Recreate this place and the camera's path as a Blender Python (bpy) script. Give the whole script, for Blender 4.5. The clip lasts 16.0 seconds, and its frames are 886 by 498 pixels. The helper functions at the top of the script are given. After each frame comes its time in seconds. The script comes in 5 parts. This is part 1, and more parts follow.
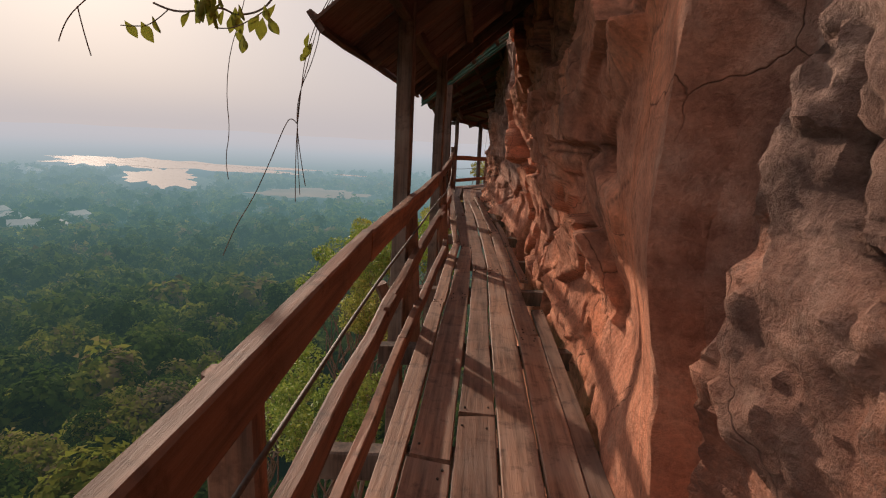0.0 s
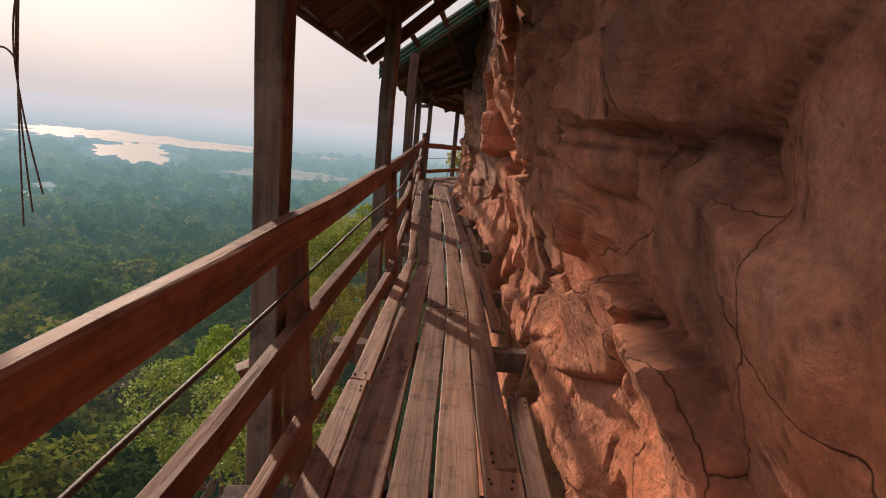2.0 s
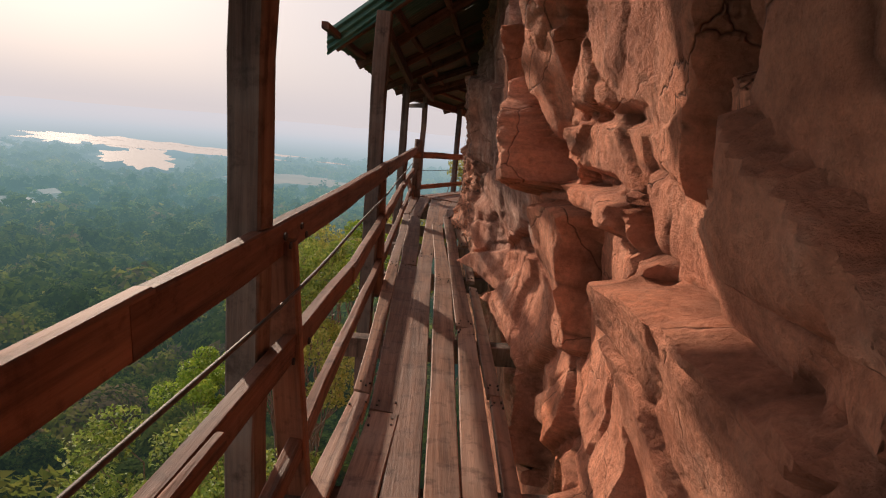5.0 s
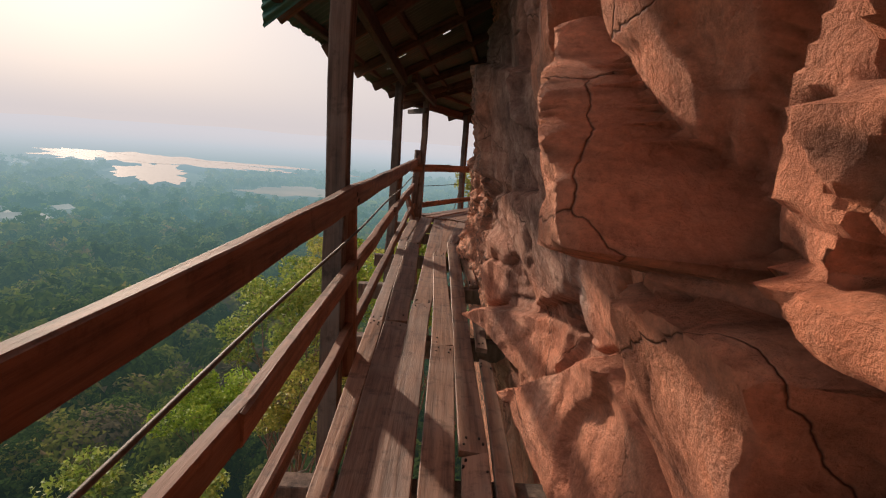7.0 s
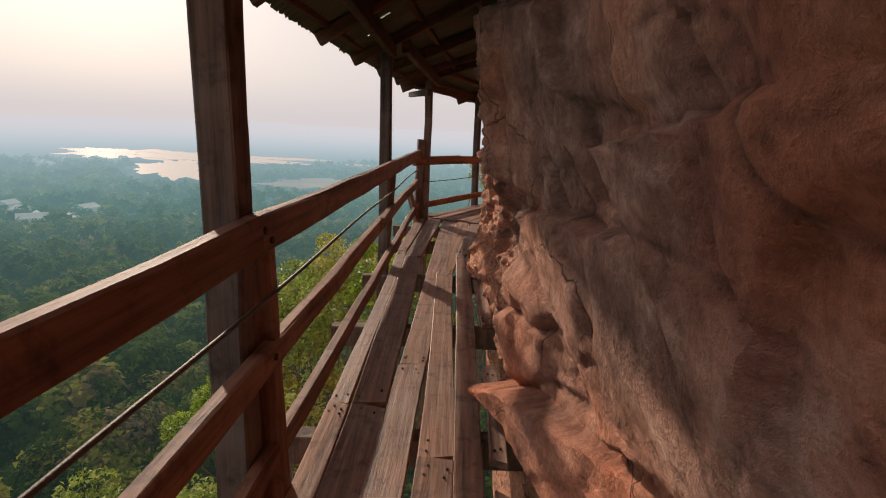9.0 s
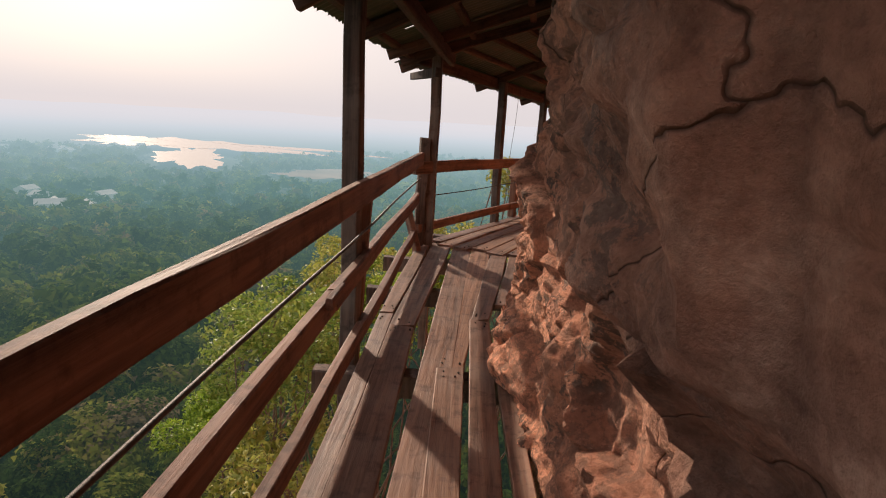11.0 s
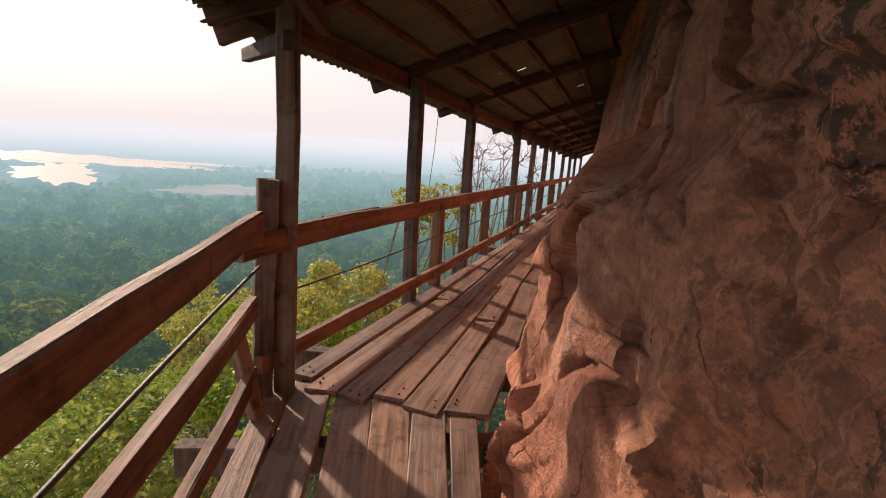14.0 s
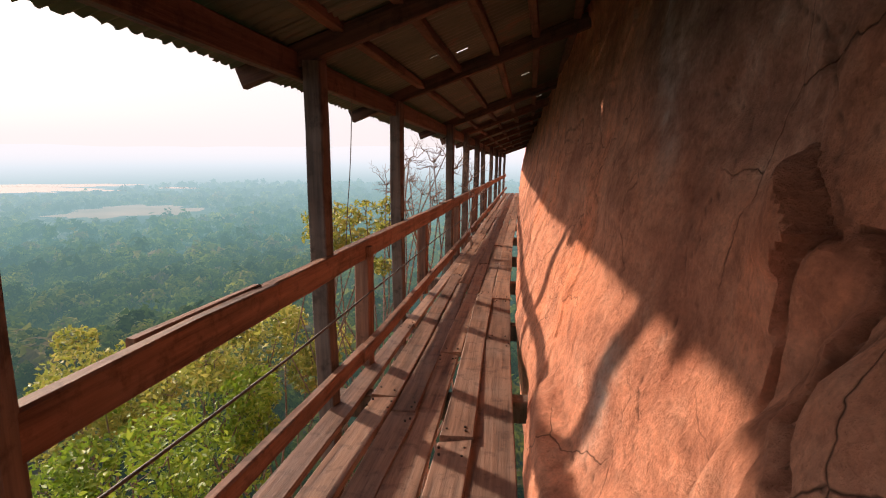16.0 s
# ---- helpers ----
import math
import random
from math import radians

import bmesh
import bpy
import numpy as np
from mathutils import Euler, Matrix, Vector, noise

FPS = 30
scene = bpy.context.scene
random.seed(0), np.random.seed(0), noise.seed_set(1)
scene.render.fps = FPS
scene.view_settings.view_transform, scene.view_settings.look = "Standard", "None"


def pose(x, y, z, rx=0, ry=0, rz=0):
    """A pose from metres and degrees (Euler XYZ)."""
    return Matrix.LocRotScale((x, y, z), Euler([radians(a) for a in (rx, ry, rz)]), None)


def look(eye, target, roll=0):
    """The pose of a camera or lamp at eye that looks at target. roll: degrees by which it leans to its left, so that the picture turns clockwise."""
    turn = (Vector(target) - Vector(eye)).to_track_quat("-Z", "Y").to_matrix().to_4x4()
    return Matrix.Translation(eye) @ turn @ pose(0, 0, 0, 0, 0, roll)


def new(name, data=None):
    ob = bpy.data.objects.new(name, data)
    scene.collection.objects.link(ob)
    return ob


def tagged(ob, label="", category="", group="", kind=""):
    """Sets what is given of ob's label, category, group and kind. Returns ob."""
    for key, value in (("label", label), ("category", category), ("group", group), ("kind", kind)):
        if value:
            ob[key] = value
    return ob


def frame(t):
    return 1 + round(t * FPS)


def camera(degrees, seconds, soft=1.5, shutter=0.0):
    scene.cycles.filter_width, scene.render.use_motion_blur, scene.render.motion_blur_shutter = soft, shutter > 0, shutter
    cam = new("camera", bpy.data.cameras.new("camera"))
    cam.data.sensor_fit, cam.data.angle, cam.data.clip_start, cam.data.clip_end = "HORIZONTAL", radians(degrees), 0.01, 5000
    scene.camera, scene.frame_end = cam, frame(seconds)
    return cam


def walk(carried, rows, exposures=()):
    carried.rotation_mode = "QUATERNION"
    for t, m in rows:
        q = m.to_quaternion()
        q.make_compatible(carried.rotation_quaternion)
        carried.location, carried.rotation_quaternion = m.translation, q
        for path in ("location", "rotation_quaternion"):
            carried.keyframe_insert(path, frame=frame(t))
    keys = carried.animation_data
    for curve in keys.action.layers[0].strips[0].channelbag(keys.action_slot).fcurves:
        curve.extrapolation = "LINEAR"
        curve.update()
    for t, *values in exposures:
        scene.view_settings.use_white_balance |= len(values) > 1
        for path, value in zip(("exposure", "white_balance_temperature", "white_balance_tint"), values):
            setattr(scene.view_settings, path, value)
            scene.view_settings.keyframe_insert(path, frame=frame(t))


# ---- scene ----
cam = camera(78.7, 16.0, 1.1)
PATH = [
    (0, (0.345, -0.648, 1.391), (0.284, 1.309, 0.983), 3.1),
    (0.5, (0.417, -0.171, 1.358), (0.387, 1.788, 0.957), 4.3),
    (1, (0.457, 0.214, 1.331), (0.449, 2.171, 0.921), 5.0),
    (1.5, (0.458, 0.747, 1.388), (0.47, 2.7, 0.953), 5.6),
    (2, (0.525, 1.153, 1.355), (0.553, 3.102, 0.909), 5.8),
    (2.5, (0.62, 1.666, 1.378), (0.663, 3.614, 0.925), 5.4),
    (3, (0.643, 2.018, 1.36), (0.711, 3.964, 0.901), 5.1),
    (3.5, (0.636, 2.575, 1.38), (0.7, 4.521, 0.923), 4.9),
    (5.8, (0.642, 4.469, 1.344), (0.623, 6.426, 0.93), 5.6),
    (6, (0.658, 4.617, 1.341), (0.636, 6.575, 0.932), 5.5),
    (6.5, (0.682, 4.985, 1.329), (0.655, 6.945, 0.93), 5.1),
    (7, (0.693, 5.394, 1.337), (0.659, 7.353, 0.937), 4.5),
    (7.5, (0.718, 5.647, 1.308), (0.682, 7.606, 0.905), 4.2),
    (8, (0.723, 6.056, 1.288), (0.679, 8.011, 0.869), 3.9),
    (8.5, (0.76, 6.47, 1.32), (0.691, 8.42, 0.88), 3.2),
    (9, (0.781, 6.798, 1.34), (0.676, 8.744, 0.89), 2.5),
    (9.5, (0.78, 7.208, 1.383), (0.629, 9.148, 0.921), 2.4),
    (9.7, (0.766, 7.364, 1.388), (0.602, 9.302, 0.921), 3.0),
    (11.8, (0.629, 9.907, 1.324), (0.501, 11.844, 0.843), 4.1),
    (12, (0.612, 10.115, 1.328), (0.51, 12.053, 0.847), 4.1),
    (12.5, (0.565, 10.599, 1.354), (0.539, 12.541, 0.876), 3.8),
    (13, (0.522, 10.914, 1.363), (0.577, 12.858, 0.899), 4.0),
    (13.5, (0.551, 11.378, 1.368), (0.686, 13.325, 0.931), 4.0),
    (14, (0.588, 11.78, 1.372), (0.791, 13.728, 0.966), 3.9),
    (14.5, (0.627, 12.204, 1.421), (0.885, 14.149, 1.031), 3.4),
    (15, (0.691, 12.619, 1.394), (1.006, 14.557, 1.014), 2.9),
    (15.5, (0.736, 12.99, 1.402), (1.114, 14.916, 1.019), 2.1),
    (16, (0.712, 13.365, 1.427), (1.189, 15.268, 1.039), 0.7),
]
walk(cam, [(t, look(eye, target, roll)) for t, eye, target, roll in PATH],
     [(0.0, -0.28, 6350, 14), (2.5, 0.05, 6350, 15), (6.5, 0.0, 6350, 14), (9.7, 0.0, 6300, 12), (12.0, 0.36, 6400, 15), (14.0, 0.44, 6400, 15), (16.0, 0.55, 6400, 15)])

# ---- light ----
SUN_AZ, SUN_EL = 35.5, 21.5      # degrees to the left of +y, and above the level
world = bpy.data.worlds.new("hazy_sky")
scene.world = world
world.use_nodes = True
wt = world.node_tree
wt.nodes.clear()
w_out = wt.nodes.new("ShaderNodeOutputWorld")
w_sky = wt.nodes.new("ShaderNodeTexSky")
w_sky.sky_type, w_sky.sun_disc = "NISHITA", False
w_sky.sun_elevation, w_sky.sun_rotation = radians(SUN_EL), radians(-SUN_AZ)
w_sky.air_density, w_sky.dust_density, w_sky.ozone_density = 1.0, 6.0, 1.0
w_bg = wt.nodes.new("ShaderNodeBackground")
w_bg.inputs["Strength"].default_value = 0.009
wt.links.new(w_sky.outputs[0], w_bg.inputs["Color"])
w_haze = wt.nodes.new("ShaderNodeBackground")
w_haze.inputs["Color"].default_value = (0.80, 0.735, 0.715, 1)
w_haze.inputs["Strength"].default_value = 0.84
w_add = wt.nodes.new("ShaderNodeAddShader")
wt.links.new(w_bg.outputs[0], w_add.inputs[0])
wt.links.new(w_haze.outputs[0], w_add.inputs[1])
wt.links.new(w_add.outputs[0], w_out.inputs["Surface"])
sun = new("sun", bpy.data.lights.new("sun", "SUN"))
sun.data.energy, sun.data.angle, sun.data.color = 4.2, radians(1.6), (1.0, 0.80, 0.60)
toward = Vector((-math.sin(radians(SUN_AZ)) * math.cos(radians(SUN_EL)), math.cos(radians(SUN_AZ)) * math.cos(radians(SUN_EL)), math.sin(radians(SUN_EL))))
sun.matrix_world = look((0, 0, 40), Vector((0, 0, 40)) - toward)


# ---- materials ----
def nodes_of(name):
    m = bpy.data.materials.new(name)
    m.use_nodes = True
    t = m.node_tree
    return m, t, t.nodes["Principled BSDF"]


def link(t, a, b):
    t.links.new(a, b)


def node(t, kind, **sets):
    n = t.nodes.new(kind)
    for k, v in sets.items():
        if k in n.inputs:
            n.inputs[k].default_value = v
    return n


def coords(t, scale=(1, 1, 1), space="Object"):
    c = t.nodes.new("ShaderNodeTexCoord")
    m = t.nodes.new("ShaderNodeMapping")
    m.inputs["Scale"].default_value = scale
    link(t, c.outputs[space], m.inputs[0])
    return m.outputs[0]


def ramp(t, fac, stops):
    r = t.nodes.new("ShaderNodeValToRGB")
    e = r.color_ramp.elements
    while len(e) < len(stops):
        e.new(0.5)
    for el, (p, c) in zip(e, stops):
        el.position, el.color = p, (*c, 1)
    link(t, fac, r.inputs[0])
    return r.outputs[0]


def mixed(t, fac, a, b, blend="MIX"):
    m = t.nodes.new("ShaderNodeMix")
    m.data_type, m.blend_type = "RGBA", blend
    for s, v in ((m.inputs[0], fac), (m.inputs[6], a), (m.inputs[7], b)):
        if isinstance(v, (int, float)):
            s.default_value = v
        elif isinstance(v, tuple):
            s.default_value = (*v, 1)
        else:
            link(t, v, s)
    return m.outputs[2]


def bump(t, bsdf, height, strength, distance):
    b = t.nodes.new("ShaderNodeBump")
    b.inputs["Strength"].default_value, b.inputs["Distance"].default_value = strength, distance
    link(t, height, b.inputs["Height"])
    link(t, b.outputs[0], bsdf.inputs["Normal"])


def timber(name, dark, light, grey, rough=0.75, axis=1, worn=0.5):
    """Weathered wood whose grain runs along the local axis."""
    m, t, b = nodes_of(name)
    sc = [26, 26, 26]
    sc[axis] = 1.3
    c = coords(t, tuple(sc))
    info = t.nodes.new("ShaderNodeObjectInfo")
    off = t.nodes.new("ShaderNodeVectorMath")
    off.operation = "ADD"
    link(t, c, off.inputs[0])
    link(t, info.outputs["Random"], off.inputs[1])
    sh = t.nodes.new("ShaderNodeVectorMath")
    sh.operation = "MULTIPLY_ADD"
    link(t, info.outputs["Random"], sh.inputs[0])
    sh.inputs[1].default_value = (37, 53, 71)
    link(t, c, sh.inputs[2])
    grain = node(t, "ShaderNodeTexNoise", Scale=1.0, Detail=8.0, Roughness=0.65)
    link(t, sh.outputs[0], grain.inputs["Vector"])
    big = node(t, "ShaderNodeTexNoise", Scale=2.3, Detail=4.0)
    link(t, coords(t), big.inputs["Vector"])
    col = ramp(t, grain.outputs[0], [(0.34, tuple(0.7 * d for d in dark)), (0.50, tuple((a + d) / 2 for a, d in zip(dark, light))), (0.64, light)])
    wear = ramp(t, big.outputs[0], [(0.42, (0, 0, 0)), (0.66, (worn, worn, worn))])
    col = mixed(t, wear, col, grey)
    vary = ramp(t, info.outputs["Random"], [(0.0, (0.68, 0.66, 0.66)), (0.5, (0.95, 0.95, 0.95)), (1.0, (1.22, 1.18, 1.12))])
    col = mixed(t, 1.0, col, vary, "MULTIPLY")
    # random dark stain spots in the wood
    dark_tone = node(t, "ShaderNodeTexNoise", Scale=9.0, Detail=6.0, Roughness=0.7)
    link(t, coords(t), dark_tone.inputs["Vector"])
    spots = ramp(t, dark_tone.outputs[0], [(0.52, (1, 1, 1)), (0.66, (0.40, 0.37, 0.37))])
    col = mixed(t, 0.8, col, spots, "MULTIPLY")
    link(t, col, b.inputs["Base Color"])
    b.inputs["Roughness"].default_value = rough
    b.inputs["Specular IOR Level"].default_value = 0.3
    bump(t, b, grain.outputs[0], 0.8, 0.008)
    return m


M_PLANK = timber("worn_plank_wood", (0.14, 0.072, 0.048), (0.36, 0.205, 0.14), (0.33, 0.235, 0.19), 0.60, 1, 0.55)
M_RAIL = timber("red_brown_rail_wood", (0.10, 0.043, 0.027), (0.28, 0.13, 0.078), (0.29, 0.175, 0.125), 0.65, 1, 0.4)
M_POST = timber("dark_post_wood", (0.06, 0.037, 0.029), (0.18, 0.12, 0.09), (0.27, 0.22, 0.19), 0.8, 2, 0.5)
M_BEAM = timber("dark_roof_timber", (0.06, 0.028, 0.018), (0.17, 0.085, 0.055), (0.14, 0.09, 0.07), 0.8, 1, 0.4)


def rock(name):
    m, t, b = nodes_of(name)
    c = coords(t, (1, 1, 1), "Object")
    big = node(t, "ShaderNodeTexNoise", Scale=0.9, Detail=5.0, Roughness=0.6)
    link(t, c, big.inputs["Vector"])
    mid = node(t, "ShaderNodeTexNoise", Scale=5.0, Detail=9.0, Roughness=0.68)
    link(t, c, mid.inputs["Vector"])
    fine = node(t, "ShaderNodeTexNoise", Scale=55.0, Detail=6.0, Roughness=0.7)
    link(t, c, fine.inputs["Vector"])
    strata = node(t, "ShaderNodeTexNoise", Scale=1.0, Detail=7.0, Roughness=0.6)
    link(t, coords(t, (1.2, 1.2, 9.0)), strata.inputs["Vector"])
    col = ramp(t, mid.outputs[0], [(0.28, (0.41, 0.160, 0.095)), (0.48, (0.70, 0.295, 0.175)), (0.62, (0.75, 0.345, 0.215)), (0.78, (0.77, 0.44, 0.31))])
    warm = ramp(t, big.outputs[0], [(0.36, (0.68, 0.60, 0.58)), (0.5, (1, 1, 1)), (0.66, (1.16, 0.98, 0.84))])
    col = mixed(t, 1.0, col, warm, "MULTIPLY")
    lay = ramp(t, strata.outputs[0], [(0.35, (0.82, 0.80, 0.80)), (0.6, (1.06, 1.05, 1.04))])
    col = mixed(t, 0.8, col, lay, "MULTIPLY")
    # dark seep streaks and pale mineral drips, vertical
    seep = node(t, "ShaderNodeTexNoise", Scale=1.0, Detail=5.0, Roughness=0.55)
    link(t, coords(t, (2.0, 1.3, 0.35)), seep.inputs["Vector"])
    col = mixed(t, ramp(t, seep.outputs[0], [(0.57, (0, 0, 0)), (0.66, (0.6, 0.6, 0.6))]), col, (0.10, 0.062, 0.05))
    drip = node(t, "ShaderNodeTexNoise", Scale=1.0, Detail=7.0, Roughness=0.6)
    link(t, coords(t, (3.1, 2.2, 0.8)), drip.inputs["Vector"])
    col = mixed(t, ramp(t, drip.outputs[0], [(0.66, (0, 0, 0)), (0.80, (0.6, 0.6, 0.6))]), col, (0.42, 0.33, 0.28))
    speck = ramp(t, fine.outputs[0], [(0.3, (0.74, 0.72, 0.72)), (0.62, (1.1, 1.1, 1.1))])
    col = mixed(t, 0.75, col, speck, "MULTIPLY")
    lich = t.nodes.new("ShaderNodeAttribute")
    lich.attribute_name = "lichen"
    patch = node(t, "ShaderNodeTexNoise", Scale=17.0, Detail=9.0, Roughness=0.78)
    link(t, c, patch.inputs["Vector"])
    pm = t.nodes.new("ShaderNodeMath")
    pm.operation = "MULTIPLY"
    link(t, ramp(t, patch.outputs[0], [(0.485, (0, 0, 0)), (0.53, (0.88, 0.88, 0.88))]), pm.inputs[0])
    link(t, lich.outputs["Fac"], pm.inputs[1])
    # pale ochre on the lichened bulge, lightened in place of missing light
    bulge_brighten = t.nodes.new("ShaderNodeAttribute")
    bulge_brighten.attribute_name = "bulge_brighten"
    col = mixed(t, bulge_brighten.outputs["Fac"], col, mixed(t, 1.0, (0.86, 0.42, 0.26), mixed(t, 1.0, lay, speck, "MULTIPLY"), "MULTIPLY"))
    col = mixed(t, pm.outputs[0], col, (0.105, 0.078, 0.062))
    # stained rock, plus shade put into the colour at the walkway's start
    st = t.nodes.new("ShaderNodeAttribute")
    st.attribute_name = "dark_tone"
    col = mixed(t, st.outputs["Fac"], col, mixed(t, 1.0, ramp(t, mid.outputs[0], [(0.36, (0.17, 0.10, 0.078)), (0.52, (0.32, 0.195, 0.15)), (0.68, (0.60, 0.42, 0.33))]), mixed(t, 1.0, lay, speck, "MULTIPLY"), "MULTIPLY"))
    pal = t.nodes.new("ShaderNodeAttribute")
    pal.attribute_name = "pale"
    pmx = t.nodes.new("ShaderNodeMath")
    pmx.operation = "MULTIPLY"
    link(t, pal.outputs["Fac"], pmx.inputs[0])
    link(t, ramp(t, mid.outputs[0], [(0.35, (0.15, 0.15, 0.15)), (0.6, (0.95, 0.95, 0.95))]), pmx.inputs[1])
    col = mixed(t, pmx.outputs[0], col, (0.56, 0.44, 0.37))
    crack = t.nodes.new("ShaderNodeAttribute")
    crack.attribute_name = "crack"
    col = mixed(t, crack.outputs["Fac"], col, (0.055, 0.028, 0.02))
    link(t, col, b.inputs["Base Color"])
    b.inputs["Roughness"].default_value = 0.88
    b.inputs["Specular IOR Level"].default_value = 0.25
    wn_ = node(t, "ShaderNodeTexNoise", Scale=2.2, Detail=5.0, Roughness=0.6)
    link(t, c, wn_.inputs["Vector"])
    wv = t.nodes.new("ShaderNodeVectorMath")
    wv.operation = "MULTIPLY_ADD"
    wv.inputs[1].default_value = (0.22, 0.22, 0.22)
    link(t, wn_.outputs["Color"], wv.inputs[0])
    link(t, coords(t, (1.0, 1.0, 0.8)), wv.inputs[2])
    hair = node(t, "ShaderNodeTexVoronoi", Scale=1.5)
    hair.feature = "DISTANCE_TO_EDGE"
    link(t, wv.outputs[0], hair.inputs["Vector"])
    lines = ramp(t, hair.outputs["Distance"], [(0.0, (1, 1, 1)), (0.0045, (0.0, 0.0, 0.0))])
    gate = ramp(t, big.outputs[0], [(0.42, (0, 0, 0)), (0.52, (1, 1, 1))])
    lines = mixed(t, 1.0, lines, gate, "MULTIPLY")
    col = mixed(t, mixed(t, 1.0, lines, (0.75, 0.75, 0.75), "MULTIPLY"), col, (0.07, 0.034, 0.024))
    pit = node(t, "ShaderNodeTexNoise", Scale=16.0, Detail=8.0, Roughness=0.75)
    link(t, c, pit.inputs["Vector"])
    col = mixed(t, 0.65, col, ramp(t, pit.outputs[0], [(0.36, (0.62, 0.58, 0.56)), (0.5, (1, 1, 1)), (0.66, (1.16, 1.14, 1.12))]), "MULTIPLY")
    link(t, col, b.inputs["Base Color"])
    cut = t.nodes.new("ShaderNodeMath")
    cut.operation = "MULTIPLY_ADD"
    cut.inputs[1].default_value = -0.35
    link(t, lines, cut.inputs[0])
    pm2 = t.nodes.new("ShaderNodeMath")
    pm2.operation = "MULTIPLY_ADD"
    pm2.inputs[1].default_value = 0.45
    link(t, pit.outputs[0], pm2.inputs[0])
    link(t, mid.outputs[0], pm2.inputs[2])
    link(t, pm2.outputs[0], cut.inputs[2])
    hs = t.nodes.new("ShaderNodeMath")
    hs.operation = "MULTIPLY_ADD"
    hs.inputs[1].default_value = 0.22
    link(t, fine.outputs[0], hs.inputs[0])
    link(t, cut.outputs[0], hs.inputs[2])
    bump(t, b, hs.outputs[0], 0.9, 0.06)
    return m


M_ROCK = rock("red_sandstone")


def plain(name, colour, rough=0.6, metal=0.0, grain=20.0, amount=0.25):
    m, t, b = nodes_of(name)
    n = node(t, "ShaderNodeTexNoise", Scale=grain, Detail=5.0)
    link(t, coords(t), n.inputs["Vector"])
    lo, hi = tuple(c * (1 - amount) for c in colour), tuple(c * (1 + amount) for c in colour)
    link(t, ramp(t, n.outputs[0], [(0.3, lo), (0.7, hi)]), b.inputs["Base Color"])
    b.inputs["Roughness"].default_value, b.inputs["Metallic"].default_value = rough, metal
    bump(t, b, n.outputs[0], 0.2, 0.004)
    return m


M_CABLE = plain("twisted_steel_cable", (0.09, 0.075, 0.065), 0.6, 0.4, 120)
M_NAIL = plain("rusty_nail", (0.035, 0.025, 0.02), 0.7, 0.5, 120)
M_VINE = plain("dry_vine", (0.13, 0.09, 0.07), 0.9)
M_BARK = plain("tree_bark", (0.17, 0.12, 0.09), 0.9, 0, 12)
M_BARE = plain("pale_bare_twigs", (0.30, 0.21, 0.17), 0.9, 0, 12)


def sheet_metal(name, a, b_, rust):
    m, t, b = nodes_of(name)
    n = node(t, "ShaderNodeTexNoise", Scale=3.0, Detail=8.0, Roughness=0.65)
    link(t, coords(t), n.inputs["Vector"])
    col = ramp(t, n.outputs[0], [(0.3, a), (0.55, b_), (0.68, rust)])
    info = t.nodes.new("ShaderNodeObjectInfo")
    col = mixed(t, 1.0, col, ramp(t, info.outputs["Random"], [(0, (0.7, 0.75, 0.7)), (1, (1.2, 1.1, 1.05))]), "MULTIPLY")
    link(t, col, b.inputs["Base Color"])
    b.inputs["Roughness"].default_value = 0.55
    bump(t, b, n.outputs[0], 0.15, 0.004)
    return m


M_SHEET = sheet_metal("green_painted_corrugated_sheet", (0.025, 0.11, 0.085), (0.05, 0.15, 0.12), (0.16, 0.10, 0.07))
M_OLD = sheet_metal("weathered_corrugated_sheet", (0.045, 0.07, 0.05), (0.085, 0.10, 0.07), (0.15, 0.09, 0.06))
M_BOARD = timber("brown_roof_board", (0.07, 0.038, 0.026), (0.16, 0.09, 0.065), (0.13, 0.09, 0.07), 0.8, 1, 0.4)


def leaf_mat(name, a, b_, c_):
    m, t, b = nodes_of(name)
    g = t.nodes.new("ShaderNodeNewGeometry")
    col = ramp(t, g.outputs["Random Per Island"], [(0.0, a), (0.5, b_), (1.0, c_)])
    link(t, col, b.inputs["Base Color"])
    b.inputs["Roughness"].default_value = 0.55
    b.inputs["Subsurface Weight"].default_value = 0.0
    tr = t.nodes.new("ShaderNodeBsdfTranslucent")
    link(t, col, tr.inputs["Color"])
    mx = t.nodes.new("ShaderNodeMixShader")
    mx.inputs[0].default_value = 0.4
    link(t, b.outputs[0], mx.inputs[1])
    link(t, tr.outputs[0], mx.inputs[2])
    link(t, mx.outputs[0], t.nodes["Material Output"].inputs["Surface"])
    return m


M_LEAF = leaf_mat("fresh_green_leaves", (0.126, 0.210, 0.035), (0.238, 0.322, 0.056), (0.378, 0.420, 0.098))
M_LEAF_FRESH = leaf_mat("lime_green_leaves", (0.140, 0.238, 0.021), (0.224, 0.336, 0.028), (0.336, 0.420, 0.056))
M_LEAF_DRY = leaf_mat("yellow_green_leaves", (0.210, 0.252, 0.042), (0.350, 0.378, 0.070), (0.504, 0.462, 0.126))
M_LEAF_NEAR = leaf_mat("hanging_leaves", (0.10, 0.12, 0.015), (0.20, 0.21, 0.025), (0.32, 0.30, 0.05))


